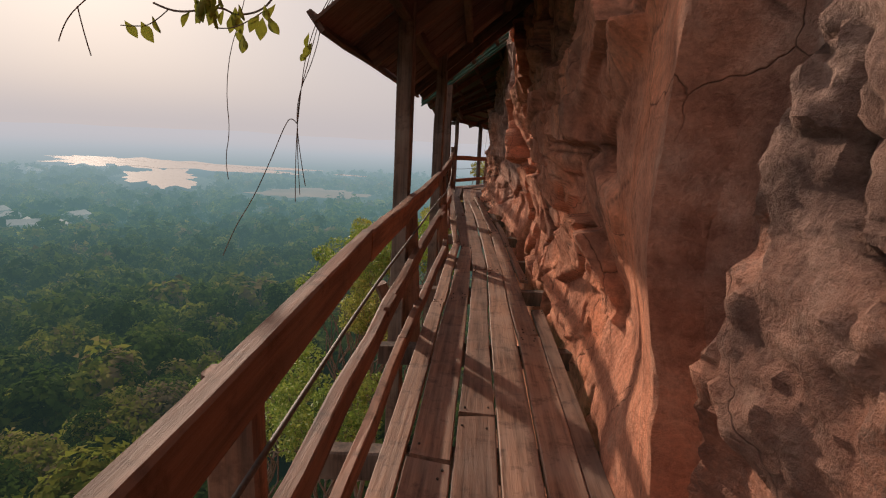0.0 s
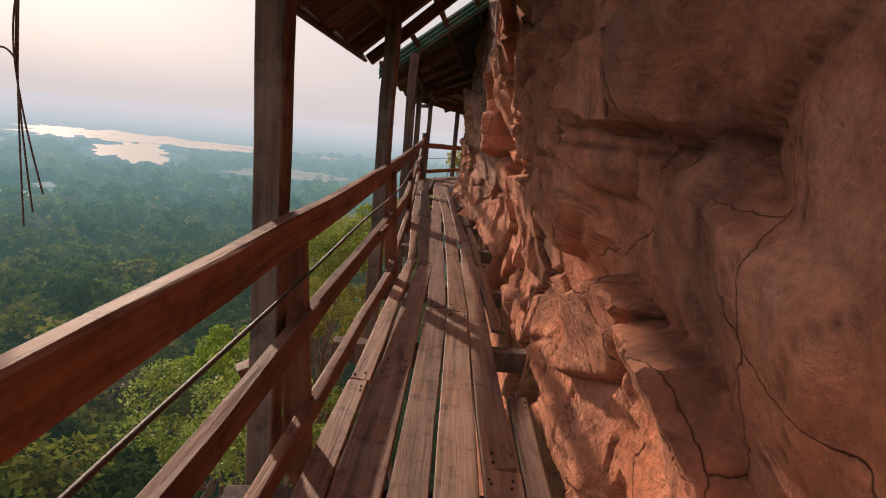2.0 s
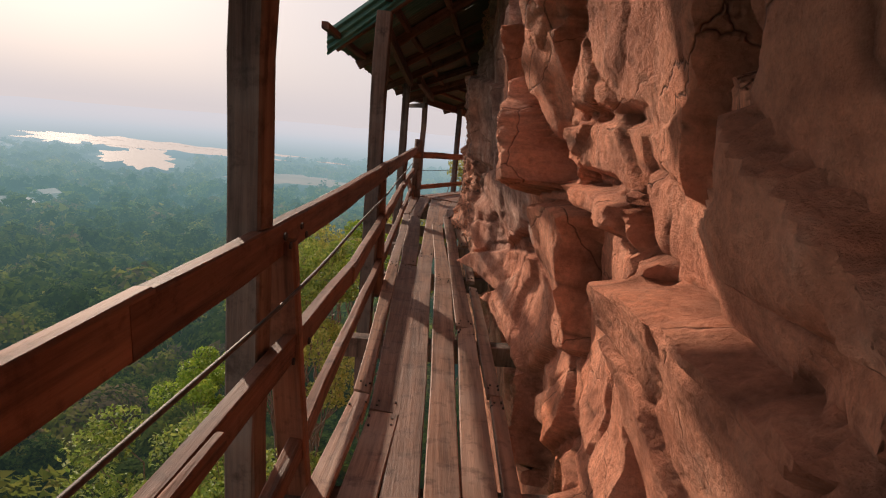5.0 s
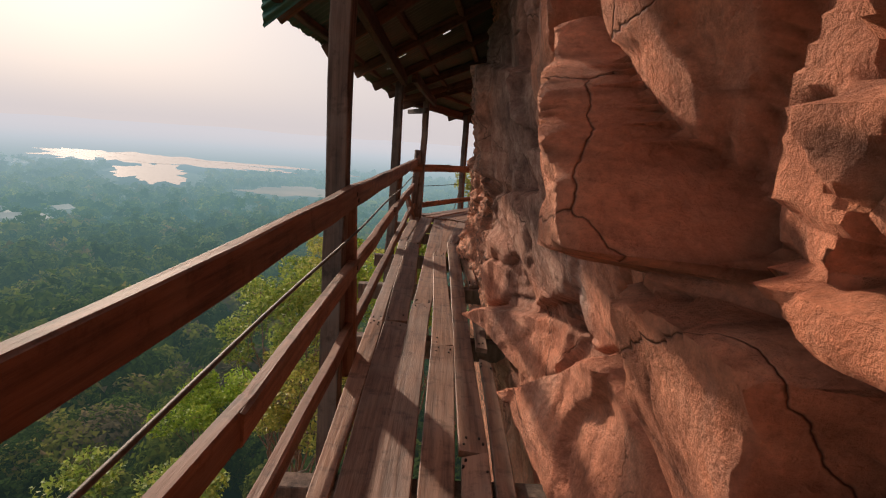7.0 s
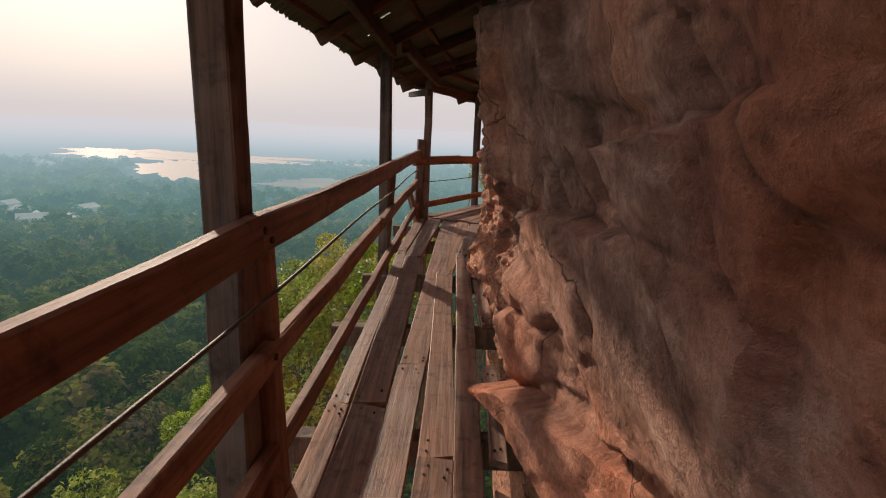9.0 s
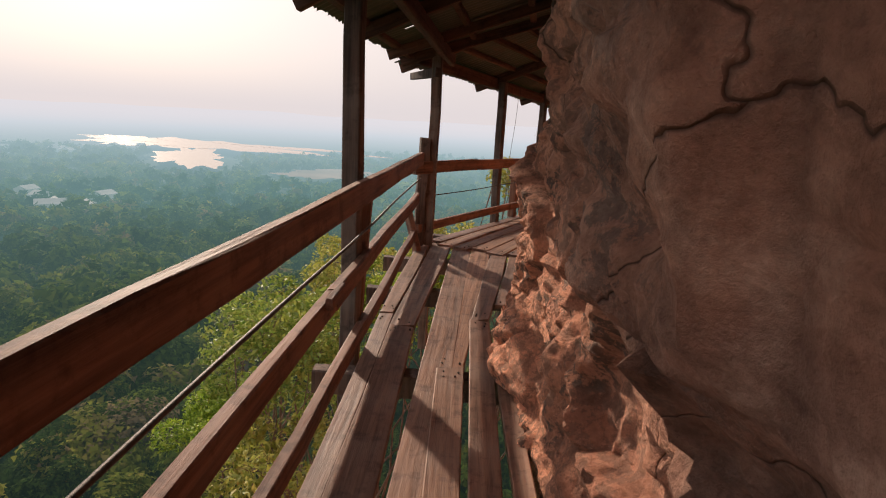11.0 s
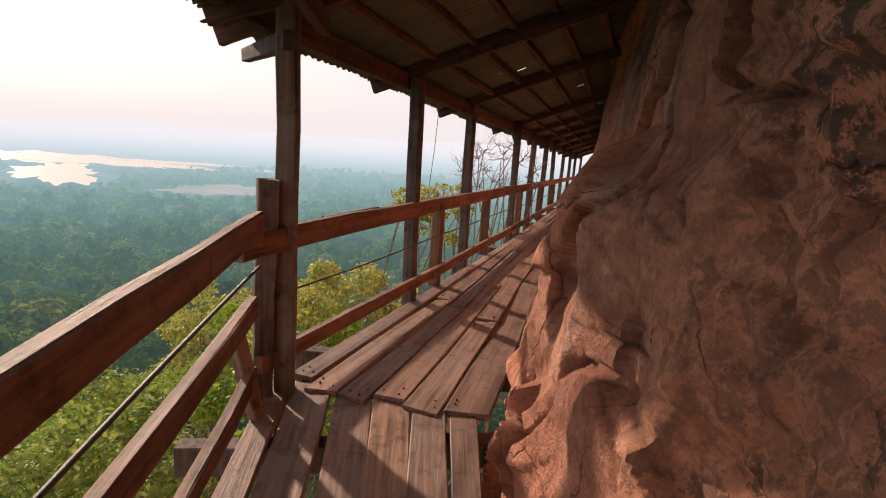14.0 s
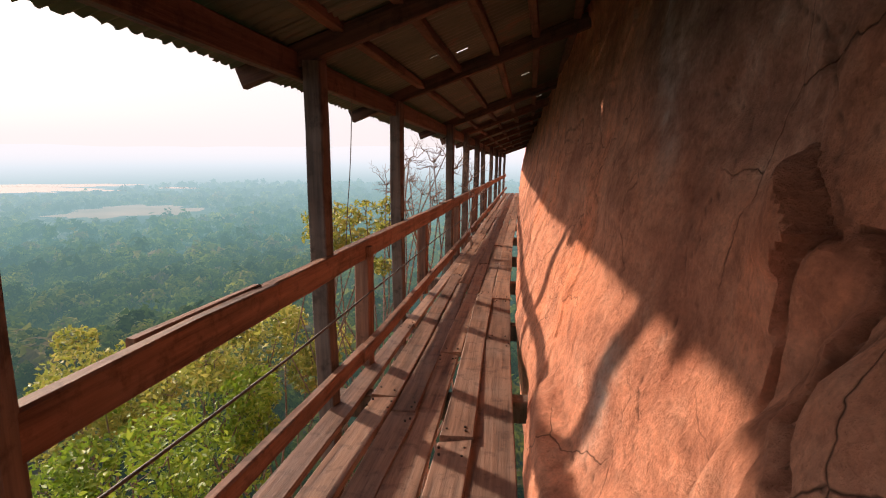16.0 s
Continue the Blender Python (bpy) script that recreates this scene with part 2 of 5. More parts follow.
def hazy(name, build, amount, leafy=False):
    """A distant backdrop surface with haze painted in as a glow, thicker with the distance from the cliff; amount: 1/m.
    """
    m, t, b = nodes_of(name)
    link(t, build(t), b.inputs["Base Color"])
    b.inputs["Roughness"].default_value = 0.95
    b.inputs["Specular IOR Level"].default_value = 0.05
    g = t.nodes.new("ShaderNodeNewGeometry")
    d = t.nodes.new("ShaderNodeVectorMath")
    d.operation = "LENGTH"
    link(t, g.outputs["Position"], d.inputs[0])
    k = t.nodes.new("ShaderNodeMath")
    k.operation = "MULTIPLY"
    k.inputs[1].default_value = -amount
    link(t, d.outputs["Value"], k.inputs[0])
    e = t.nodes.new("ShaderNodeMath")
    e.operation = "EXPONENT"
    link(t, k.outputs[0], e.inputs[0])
    # haze colour by distance, emitted by the surface itself
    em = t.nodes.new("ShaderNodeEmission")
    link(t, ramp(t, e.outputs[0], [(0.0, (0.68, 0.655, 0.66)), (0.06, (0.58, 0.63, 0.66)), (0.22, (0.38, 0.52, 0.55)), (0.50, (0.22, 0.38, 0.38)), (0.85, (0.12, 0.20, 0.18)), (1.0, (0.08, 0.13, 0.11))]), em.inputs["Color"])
    mx = t.nodes.new("ShaderNodeMixShader")
    solid = b.outputs[0]
    if leafy:
        tr = t.nodes.new("ShaderNodeBsdfTranslucent")
        link(t, b.inputs["Base Color"].links[0].from_socket, tr.inputs["Color"])
        lm = t.nodes.new("ShaderNodeMixShader")
        lm.inputs[0].default_value = 0.5
        link(t, solid, lm.inputs[1])
        link(t, tr.outputs[0], lm.inputs[2])
        solid = lm.outputs[0]
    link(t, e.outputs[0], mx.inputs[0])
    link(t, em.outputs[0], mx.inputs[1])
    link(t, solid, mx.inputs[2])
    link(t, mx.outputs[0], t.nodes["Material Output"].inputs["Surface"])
    return m


# how fast the painted haze thickens, 1/m
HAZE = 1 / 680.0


def forest_floor(t):
    c = coords(t, (1, 1, 1))
    n1 = node(t, "ShaderNodeTexNoise", Scale=0.006, Detail=6.0, Roughness=0.6)
    link(t, c, n1.inputs["Vector"])
    n2 = node(t, "ShaderNodeTexNoise", Scale=0.09, Detail=6.0, Roughness=0.7)
    link(t, c, n2.inputs["Vector"])
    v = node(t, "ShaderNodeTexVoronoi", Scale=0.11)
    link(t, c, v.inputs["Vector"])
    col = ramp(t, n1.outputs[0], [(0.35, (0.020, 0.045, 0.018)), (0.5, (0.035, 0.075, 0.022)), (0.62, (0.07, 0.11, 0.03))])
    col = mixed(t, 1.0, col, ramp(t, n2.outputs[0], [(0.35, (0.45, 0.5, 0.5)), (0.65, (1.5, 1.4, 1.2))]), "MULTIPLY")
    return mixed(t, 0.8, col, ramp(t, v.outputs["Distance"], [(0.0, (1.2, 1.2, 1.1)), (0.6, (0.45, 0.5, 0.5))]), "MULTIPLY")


def crowns_colour(t):
    g = t.nodes.new("ShaderNodeAttribute")
    g.attribute_name = "tint"
    n = node(t, "ShaderNodeTexNoise", Scale=0.018, Detail=3.0)
    link(t, coords(t), n.inputs["Vector"])
    a = ramp(t, g.outputs["Fac"], [(0.0, (0.024, 0.046, 0.014)), (0.35, (0.055, 0.090, 0.020)), (0.6, (0.105, 0.14, 0.028)), (0.78, (0.19, 0.20, 0.04)), (0.9, (0.18, 0.14, 0.085)), (1.0, (0.14, 0.115, 0.085))])
    return mixed(t, 1.0, a, ramp(t, n.outputs[0], [(0.35, (0.65, 0.7, 0.65)), (0.65, (1.35, 1.3, 1.1))]), "MULTIPLY")


M_GROUND = hazy("forest_plain_haze_glow", forest_floor, HAZE)
M_CROWNS = hazy("tree_crowns_haze_glow", crowns_colour, HAZE, True)


def flat_colour(c, amount, scale):
    def f(t):
        n = node(t, "ShaderNodeTexNoise", Scale=scale, Detail=5.0)
        link(t, coords(t), n.inputs["Vector"])
        return ramp(t, n.outputs[0], [(0.3, tuple(v * (1 - amount) for v in c)), (0.7, tuple(v * (1 + amount) for v in c))])
    return f


M_FIELD = hazy("bare_pink_soil_haze_glow", flat_colour((0.36, 0.25, 0.20), 0.25, 0.02), HAZE)
M_TOWN = hazy("pale_roofs_haze_glow", flat_colour((0.6, 0.58, 0.55), 0.2, 0.05), HAZE)
M_WATER, wtree, wb = nodes_of("still_lake_water")
wb.inputs["Base Color"].default_value = (0.30, 0.27, 0.25, 1)
wb.inputs["Roughness"].default_value = 0.12
wb.inputs["IOR"].default_value = 1.33
wn = node(wtree, "ShaderNodeTexNoise", Scale=0.3, Detail=3.0)
link(wtree, coords(wtree), wn.inputs["Vector"])
bump(wtree, wb, wn.outputs[0], 0.02, 0.2)


# ---- builders ----
def smooth(ob, on=True):
    for p in ob.data.polygons:
        p.use_smooth = on
    return ob


def mesh_ob(name, verts, faces, mat, parent=None, label=""):
    me = bpy.data.meshes.new(name)
    me.from_pydata([tuple(v) for v in verts], [], faces)
    me.materials.append(mat)
    me.update()
    ob = new(name, me)
    if parent is not None:
        ob.parent = parent
    if label:
        ob["label"] = label
    return ob


def group_of(name, label, category, at=(0, 0, 0), kind="", group=""):
    ob = new(name)
    ob.matrix_world = Matrix.Translation(at)
    ob.empty_display_size = 0.2
    return tagged(ob, label, category, group, kind)


def frame_between(p0, p1, up=(0, 0, 1)):
    """A pose at p0 whose local y runs to p1, with the local z near up."""
    y = (Vector(p1) - Vector(p0)).normalized()
    z = Vector(up) - y * y.dot(Vector(up))
    z.normalize()
    x = y.cross(z)
    m = Matrix((x, y, z)).transposed().to_4x4()
    m.translation = p0
    return m


RNG = random.Random(7)


def beam_mesh(name, length, w, h, mat, along=1, rough=0.004, taper=0.0, bow=0.0, seg=0.45, bevel=0.007, skew=0.0):
    """A sawn timber along a local axis (1: y, 2: z) from 0 to length, w wide and h deep, with chamfered, uneven edges."""
    n = max(1, int(length / seg))
    hw, hh, c = w / 2, h / 2, min(bevel, w * 0.2, h * 0.2)
    ring = [(-hw + c, -hh), (hw - c, -hh), (hw, -hh + c), (hw, hh - c), (hw - c, hh), (-hw + c, hh), (-hw, hh - c), (-hw, -hh + c)]
    verts, faces = [], []
    for i in range(n + 1):
        f = i / n
        k = 1 - taper * f
        dx, dz = RNG.uniform(-1, 1) * rough, bow * 4 * f * (1 - f) + RNG.uniform(-1, 1) * rough
        for a, b in ring:
            yy = f * length + (skew * a if i in (0, n) else 0) + RNG.uniform(-1, 1) * rough * (0.6 if i in (0, n) else 1)
            u, v = a * k + dx + RNG.uniform(-1, 1) * rough * 0.5, b * k + dz + RNG.uniform(-1, 1) * rough * 0.5
            verts.append((u, yy, v) if along == 1 else (u, -v, yy))
    for i in range(n):
        for j in range(8):
            k = (j + 1) % 8
            faces.append((i * 8 + j, i * 8 + k, i * 8 + 8 + k, i * 8 + 8 + j))
    faces.append(tuple(range(8)))
    faces.append(tuple(reversed(range(n * 8, n * 8 + 8))))
    me = bpy.data.meshes.new(name)
    me.from_pydata(verts, [], [tuple(reversed(f)) for f in faces])
    me.materials.append(mat)
    return me


def beam(name, p0, p1, w, h, mat, parent=None, label="", up=(0, 0, 1), **kw):
    p0, p1 = Vector(p0), Vector(p1)
    ob = new(name, beam_mesh(name, (p1 - p0).length, w, h, mat, **kw))
    if parent is not None:
        ob.parent = parent
        ob.matrix_world = frame_between(p0, p1, up)
        ob.matrix_parent_inverse = Matrix()
        ob.matrix_basis = parent.matrix_world.inverted() @ frame_between(p0, p1, up)
    else:
        ob.matrix_world = frame_between(p0, p1, up)
    if label:
        ob["label"] = label
    return ob


def lerp_table(table, v):
    xs = [r[0] for r in table]
    return [float(np.interp(v, xs, [r[k] for r in table])) for k in range(1, len(table[0]))]


# ---- the walkway's plan: left edge, right edge and height of the boards by y ----
EDGE = [(-2.6, -0.12, 0.93, 0.0), (1.2, 0.02, 1.01, 0.0), (3.4, 0.11, 1.03, 0.0), (4.5, 0.18, 1.03, 0.0), (6.0, 0.25, 1.02, 0.0), (6.8, 0.25, 1.0, 0.0), (8.2, 0.19, 0.97, 0.0),
        (9.3, 0.12, 0.96, 0.0), (12.2, -0.01, 0.80, 0.0), (13.2, -0.01, 0.87, 0.0), (14.7, -0.04, 1.04, 0.0)]
# second stretch: points along its left edge and the matching right edge
EDGE2 = [(14.30, -0.08, 1.10, 14.25), (14.8, 0.14, 1.26, 14.62), (16.0, 0.80, 1.66, 15.75), (17.8, 1.52, 2.29, 17.45), (20.6, 2.75, 3.40, 20.3), (24.0, 4.15, 4.80, 23.7), (30.0, 6.65, 7.30, 29.7), (40.0, 10.8, 11.45, 39.7)]


def deck_z(y):
    return lerp_table([(14.3, 0.02), (16.0, 0.02), (17.6, -0.04), (20.6, -0.16), (24.0, -0.30), (40.0, -0.95)], y)[0]


def deck_point(u, y):
    l, r, z = lerp_table(EDGE, y)
    return Vector((l + (r - l) * u, y, z))


def deck2_point(u, s):
    """s: the y of the left edge."""
    x0, x1, y1 = lerp_table(EDGE2, s)
    p = Vector((x0, s, 0)).lerp(Vector((x1, y1, 0)), u)
    p.z = deck_z(s)
    return p


floor = tagged(new("floor"), "weathered wooden plank walkway bolted along the cliff", "walkway", kind="structure")


def plank(p0, p1, w0, w1, lift=0.0, thick=0.034, parent=floor):
    p0, p1 = Vector(p0), Vector(p1)
    length = (p1 - p0).length
    n = max(2, int(length / 0.5))
    verts, faces = [], []
    wob = [RNG.uniform(-1, 1) for _ in range(4)]
    e0, e1 = RNG.uniform(-0.02, 0.02), RNG.uniform(-0.02, 0.02)
    for i in range(n + 1):
        f = i / n
        w = (w0 + (w1 - w0) * f) / 2
        edge_l = -w + 0.006 * math.sin(5 * f + 6 * wob[0]) + RNG.uniform(-0.002, 0.002)
        edge_r = w + 0.006 * math.sin(6 * f + 6 * wob[1]) + RNG.uniform(-0.002, 0.002)
        z = 0.004 * wob[2] * math.sin(3 * f) + RNG.uniform(-0.001, 0.001)
        tilt = 0.006 * wob[3]
        c = 0.005
        y = f * length
        ya, yb = y + (e0 if i == 0 else e1 if i == n else 0), y - (e0 if i == 0 else e1 if i == n else 0)
        verts += [(edge_l, ya, z - thick - tilt), (edge_l, ya, z - c - tilt), (edge_l + c, ya, z - tilt), (edge_r - c, yb, z + tilt), (edge_r, yb, z - c + tilt), (edge_r, yb, z - thick + tilt)]
    for i in range(n):
        for j in range(6):
            k = (j + 1) % 6
            faces.append((i * 6 + j, i * 6 + 6 + j, i * 6 + 6 + k, i * 6 + k))
    faces.append(tuple(range(6)))
    faces.append(tuple(reversed(range(n * 6, n * 6 + 6))))
    ob = mesh_ob("plank", verts, faces, M_PLANK, parent)
    ob.matrix_world = frame_between(p0 + Vector((0, 0, lift)), p1 + Vector((0, 0, lift)))
    if p0.y < 18.5:
        nv, nf = [], []
        for yy in (0.05, 0.10, length - 0.06, length - 0.11):
            for xx in (-0.28, 0.27):
                q, k = len(nv), 6
                cx, cy = xx * w0 + RNG.uniform(-0.015, 0.015), yy + RNG.uniform(-0.02, 0.02)
                if RNG.random() < 0.35:
                    continue
                nv += [(cx + 0.006 * math.cos(a * math.pi / 3), cy + 0.006 * math.sin(a * math.pi / 3), z_) for z_ in (-0.01, 0.007) for a in range(k)]
                nf += [tuple(q + k + a for a in range(k))] + [(q + a, q + (a + 1) % k, q + k + (a + 1) % k, q + k + a) for a in range(k)]
        if nv:
            tagged(mesh_ob("nail_heads", nv, nf, M_NAIL, ob, "rusty dark nail heads"), kind="stuff")
    return ob


COLS = [  # across-fractions from and to, the joints' y
    (0.00, 0.125, (-2.6, 0.72, 3.79, 6.46, 9.17, 12.41, 14.69)),
    (0.135, 0.345, (-2.6, 1.49, 4.01, 6.29, 9.17, 12.19, 14.69)),
    (0.355, 0.545, (-2.6, 1.92, 5.08, 9.65, 14.69)),
    (0.56, 0.745, (-2.6, 0.09, 5.02, 8.77, 11.65, 14.64)),
    (0.76, 0.93, (-2.6, 3.12, 7.54, 12.41, 14.61)),
    (0.94, 1.05, (-2.6, 3.77)), (0.94, 1.04, (4.73, 6.56, 8.59)), (0.93, 1.03, (8.78, 9.71)), (0.97, 1.08, (10.37, 11.98)), (0.945, 1.08, (12.73, 14.35)),
]
for u0, u1, joints in COLS:
    for a, b in zip(joints, joints[1:]):
        g = RNG.uniform(0.004, 0.012)
        pa, pb = deck_point((u0 + u1) / 2, a + g), deck_point((u0 + u1) / 2, b - g)
        wa = (deck_point(u1, a) - deck_point(u0, a)).length * RNG.uniform(0.94, 1.0)
        wb_ = (deck_point(u1, b) - deck_point(u0, b)).length * RNG.uniform(0.94, 1.0)
        plank(pa, pb, wa, wb_, RNG.uniform(-0.008, 0.006))
COLS2 = [(0.0, 0.13, (14.64, 17.57, 20.82, 24.95, 30.32, 36.77)), (0.14, 0.30, (14.49, 16.26, 19.5, 23.02, 28.18, 36.77)), (0.31, 0.46, (14.43, 16.1, 19.06, 22.25, 26.02, 31.4, 36.77)),
         (0.47, 0.63, (14.46, 16.98, 20.16, 23.88, 28.71, 36.77)), (0.637, 0.815, (14.32, 15.84, 18.62, 21.7, 27.1, 36.77)), (0.82, 1.04, (14.21, 17.3, 18.51, 21.26, 26.02, 36.77))]
for u0, u1, joints in COLS2:
    for a, b in zip(joints, joints[1:]):
        mid = (u0 + u1) / 2
        pa, pb = deck2_point(mid, a + 0.01), deck2_point(mid, b - 0.01)
        d = (pb - pa).normalized()
        across = lambda s: abs((deck2_point(u1, s) - deck2_point(u0, s)).cross(d).z)
        plank(pa, pb, across(a) * 0.99, across(b) * 0.99, RNG.uniform(-0.01, 0.008))

# ---- joists and beams under the deck ----
def joist(p0, p1, w=0.1, h=0.14):
    ob = beam("joist", p0, p1, w, h, M_POST, rough=0.006)
    return tagged(ob, "dark weathered timber joist carrying the walkway boards", "joist", "joists under the walkway")


for y in (-1.3, 0.2, 1.6, 2.9, 4.4, 5.7, 7.3, 8.95, 10.3, 11.6, 13.1, 14.05):
    l, r = deck_point(-0.28, y), deck_point(1.35, y + 0.1)
    drop = Vector((0, 0, -0.118))
    joist(l + drop, r + drop)
for s in (15.1, 16.4, 17.9, 19.4, 21.0, 23.0, 25.0, 27.5, 30.0, 33.0):
    l, r = deck2_point(-0.25, s), deck2_point(1.3, s)
    joist(l + Vector((0, 0, -0.118)), r + Vector((0, 0, -0.118)))

# ---- railing of the first stretch ----
RAIL = [(-2.9, -0.03, 1.0), (0.3, -0.05, 1.0), (3.0, 0.0, 1.0), (5.0, 0.07, 1.0), (5.6, 0.12, 1.03), (8.2, 0.11, 1.04), (9.7, 0.09, 1.02), (11.6, 0.04, 0.98), (14.35, -0.01, 0.98)]


def rail_at(y, z):
    x = float(np.interp(y, [r[0] for r in RAIL], [r[1] for r in RAIL]))
    l = deck_point(-0.03, y).x
    top = float(np.interp(y, [r[0] for r in RAIL], [r[2] for r in RAIL]))
    f = min(1.0, max(-0.2, z / 1.03))
    return Vector((l + (x - l) * f, y, top * f))


railing = group_of("railing", "red-brown timber railing with three rails and a steel cable", "railing", (-0.3, 0, 0))
for a, b in ((-2.8, 1.5), (1.45, 4.9), (4.82, 8.4), (8.35, 14.3)):
    p, q = rail_at(a, 0.97), rail_at(b, 0.97)
    beam("top_rail", p, q, 0.05, 0.125, M_RAIL, railing, rough=0.005, bow=-0.01)
for a, b in ((-2.8, 3.3), (3.15, 6.75), (6.65, 11.2), (11.1, 14.3)):
    p, q = rail_at(a, 0.555), rail_at(b, 0.555)
    beam("mid_rail", p, q, 0.05, 0.10, M_RAIL, railing, rough=0.005)
for a, b in ((-2.8, 2.45), (2.4, 5.2), (5.25, 9.3), (9.2, 14.35)):
    p, q = rail_at(a, 0.16), rail_at(b, 0.16)
    beam("low_rail", p, q, 0.05, 0.09, M_RAIL, railing, rough=0.005)
for y in (0.36, 3.20, 5.72, 8.52, 11.86):
    beam("short_post", rail_at(y, -0.15) + Vector((-0.05, 0, 0)), rail_at(y, 0.93) + Vector((-0.05, 0, 0)), 0.11, 0.06, M_RAIL, railing, up=(0, 1, 0))


def bolts(parent, spots):
    """Round bolt heads on a rail's inner face, each a part, on one mesh."""
    nv = [(dz * 0.006, 0.013 * math.cos(k * math.pi / 4), 0.013 * math.sin(k * math.pi / 4)) for dz in (0, 1) for k in range(8)]
    nf = [tuple(8 + k for k in range(8))] + [(k, (k + 1) % 8, 8 + (k + 1) % 8, 8 + k) for k in range(8)]
    first = mesh_ob("bolt", nv, nf, M_NAIL, parent, "dark rusty bolt head")
    for k, p in enumerate(spots):
        ob = first if k == 0 else new("bolt", first.data)
        ob.parent = parent
        ob["label"] = "dark rusty bolt head"
        ob.matrix_basis = parent.matrix_world.inverted() @ Matrix.Translation(p)


def cable(name, pts, r, mat, parent, label=""):
    cu = bpy.data.curves.new(name, "CURVE")
    cu.dimensions, cu.bevel_depth, cu.bevel_resolution = "3D", r, 2
    sp = cu.splines.new("NURBS")
    sp.points.add(len(pts) - 1)
    for s, p in zip(sp.points, pts):
        s.co = (*p, 1)
    sp.use_endpoint_u, sp.order_u = True, 3
    cu.materials.append(mat)
    ob = new(name, cu)
    if parent is not None:
        ob.parent = parent
        ob.matrix_parent_inverse = parent.matrix_world.inverted()
    if label:
        ob["label"] = label
    return ob


bolts(railing, [rail_at(y, h) + Vector((0.024, dy, 0)) for y in (0.36, 3.08, 3.22, 5.56, 5.74, 8.42, 11.7) for h, dy in ((0.985, 0.0), (0.945, 0.05), (0.56, 0.01))])
CABLE_Y = (-2.8, 0.2, 1.5, 3.1, 4.4, 5.7, 7.0, 8.5, 10.0, 11.7, 13.0, 14.3)
cable("cable", [rail_at(y, 0.79 - (0.03 if k % 2 else 0)) + Vector((0.02, 0, 0)) for k, y in enumerate(CABLE_Y)], 0.007, M_CABLE, railing, "twisted steel cable")

# ---- roof posts ----
POSTS = [(-0.075, 3.07, 2.42, 0.105), (0.03, 5.56, 2.42, 0.108), (0.03, 8.39, 2.2, 0.115), (-0.055, 11.75, 2.02, 0.094), (0.07, 14.52, 2.0, 0.096)]
for x, y, z, w in POSTS:
    ob = new("roof_post", beam_mesh("roof_post", z + 1.2, w, w * 0.95, M_POST, along=2, rough=0.006, seg=0.3))
    ob.matrix_world = pose(x, y, -1.2, 0.0, RNG.uniform(-0.4, 0.4), RNG.uniform(-8, 8))
    tagged(ob, "dark weathered square timber post holding the roof", "post", "posts along the walkway")
short = new("newel_post", beam_mesh("newel_post", 1.42, 0.10, 0.08, M_POST, along=2, rough=0.008, seg=0.2))
short.matrix_world = pose(-0.03, 14.44, -0.3, 0, 1, 20)
tagged(short, "short rough grey timber post at the railing's corner", "post")


# ---- second stretch: rail, posts ----
def side2(s, out, z):
    a, b = deck2_point(0, s), deck2_point(1, s)
    d = (a - b).normalized()
    p = a + d * out
    p.z = deck_z(s) + z
    return p


railing2 = group_of("railing", "red-brown timber railing with two rails and a cable", "railing", (0.8, 16.0, 0))
beam("top_rail", (-0.06, 14.17, 0.83), side2(15.6, 0.03, 0.775), 0.05, 0.125, M_RAIL, railing2, rough=0.005)
for a, b in ((15.5, 19.5), (19.4, 23.0), (22.9, 28.0), (27.9, 38.0)):
    beam("top_rail", side2(a, 0.03, 0.775), side2(b, 0.03, 0.775), 0.055, 0.125, M_RAIL, railing2, rough=0.005)
for a, b in ((14.38, 16.5), (16.4, 20.0), (19.9, 24.0), (23.9, 38.0)):
    beam("low_rail", side2(a, -0.02, 0.17), side2(b, -0.02, 0.17), 0.05, 0.09, M_RAIL, railing2, rough=0.005)
cable("cable", [side2(s, 0.0, 0.5 - (0.03 if k % 2 else 0)) for k, s in enumerate((14.4, 15.4, 16.4, 17.8, 19.2, 21.0, 24.0, 29.0, 38.0))], 0.006, M_CABLE, railing2, "twisted steel cable")
for s in (16.75, 18.6, 20.8, 23.4, 26.0):
    p = side2(s, 0.06, 0)
    ob = beam("short_post", p + Vector((0, 0, -0.02)), p + Vector((0, 0, 0.78)), 0.10, 0.08, M_RAIL, railing2, up=(0.5, 0.86, 0))
for s in (16.2, 17.85, 20.3, 22.0, 23.8, 25.8, 28.0, 30.5, 33.5, 37.0):
    p = side2(s, 0.085, 0)
    ob = new("roof_post", beam_mesh("roof_post", 2.95, 0.095, 0.09, M_POST, along=2, rough=0.005, seg=0.3))
    ob.matrix_world = pose(p.x, p.y, deck_z(s) - 1.15, 0.0, RNG.uniform(-1.0, 1.0), -30)
    tagged(ob, "grey weathered square timber post holding the roof", "post", "posts along the walkway")


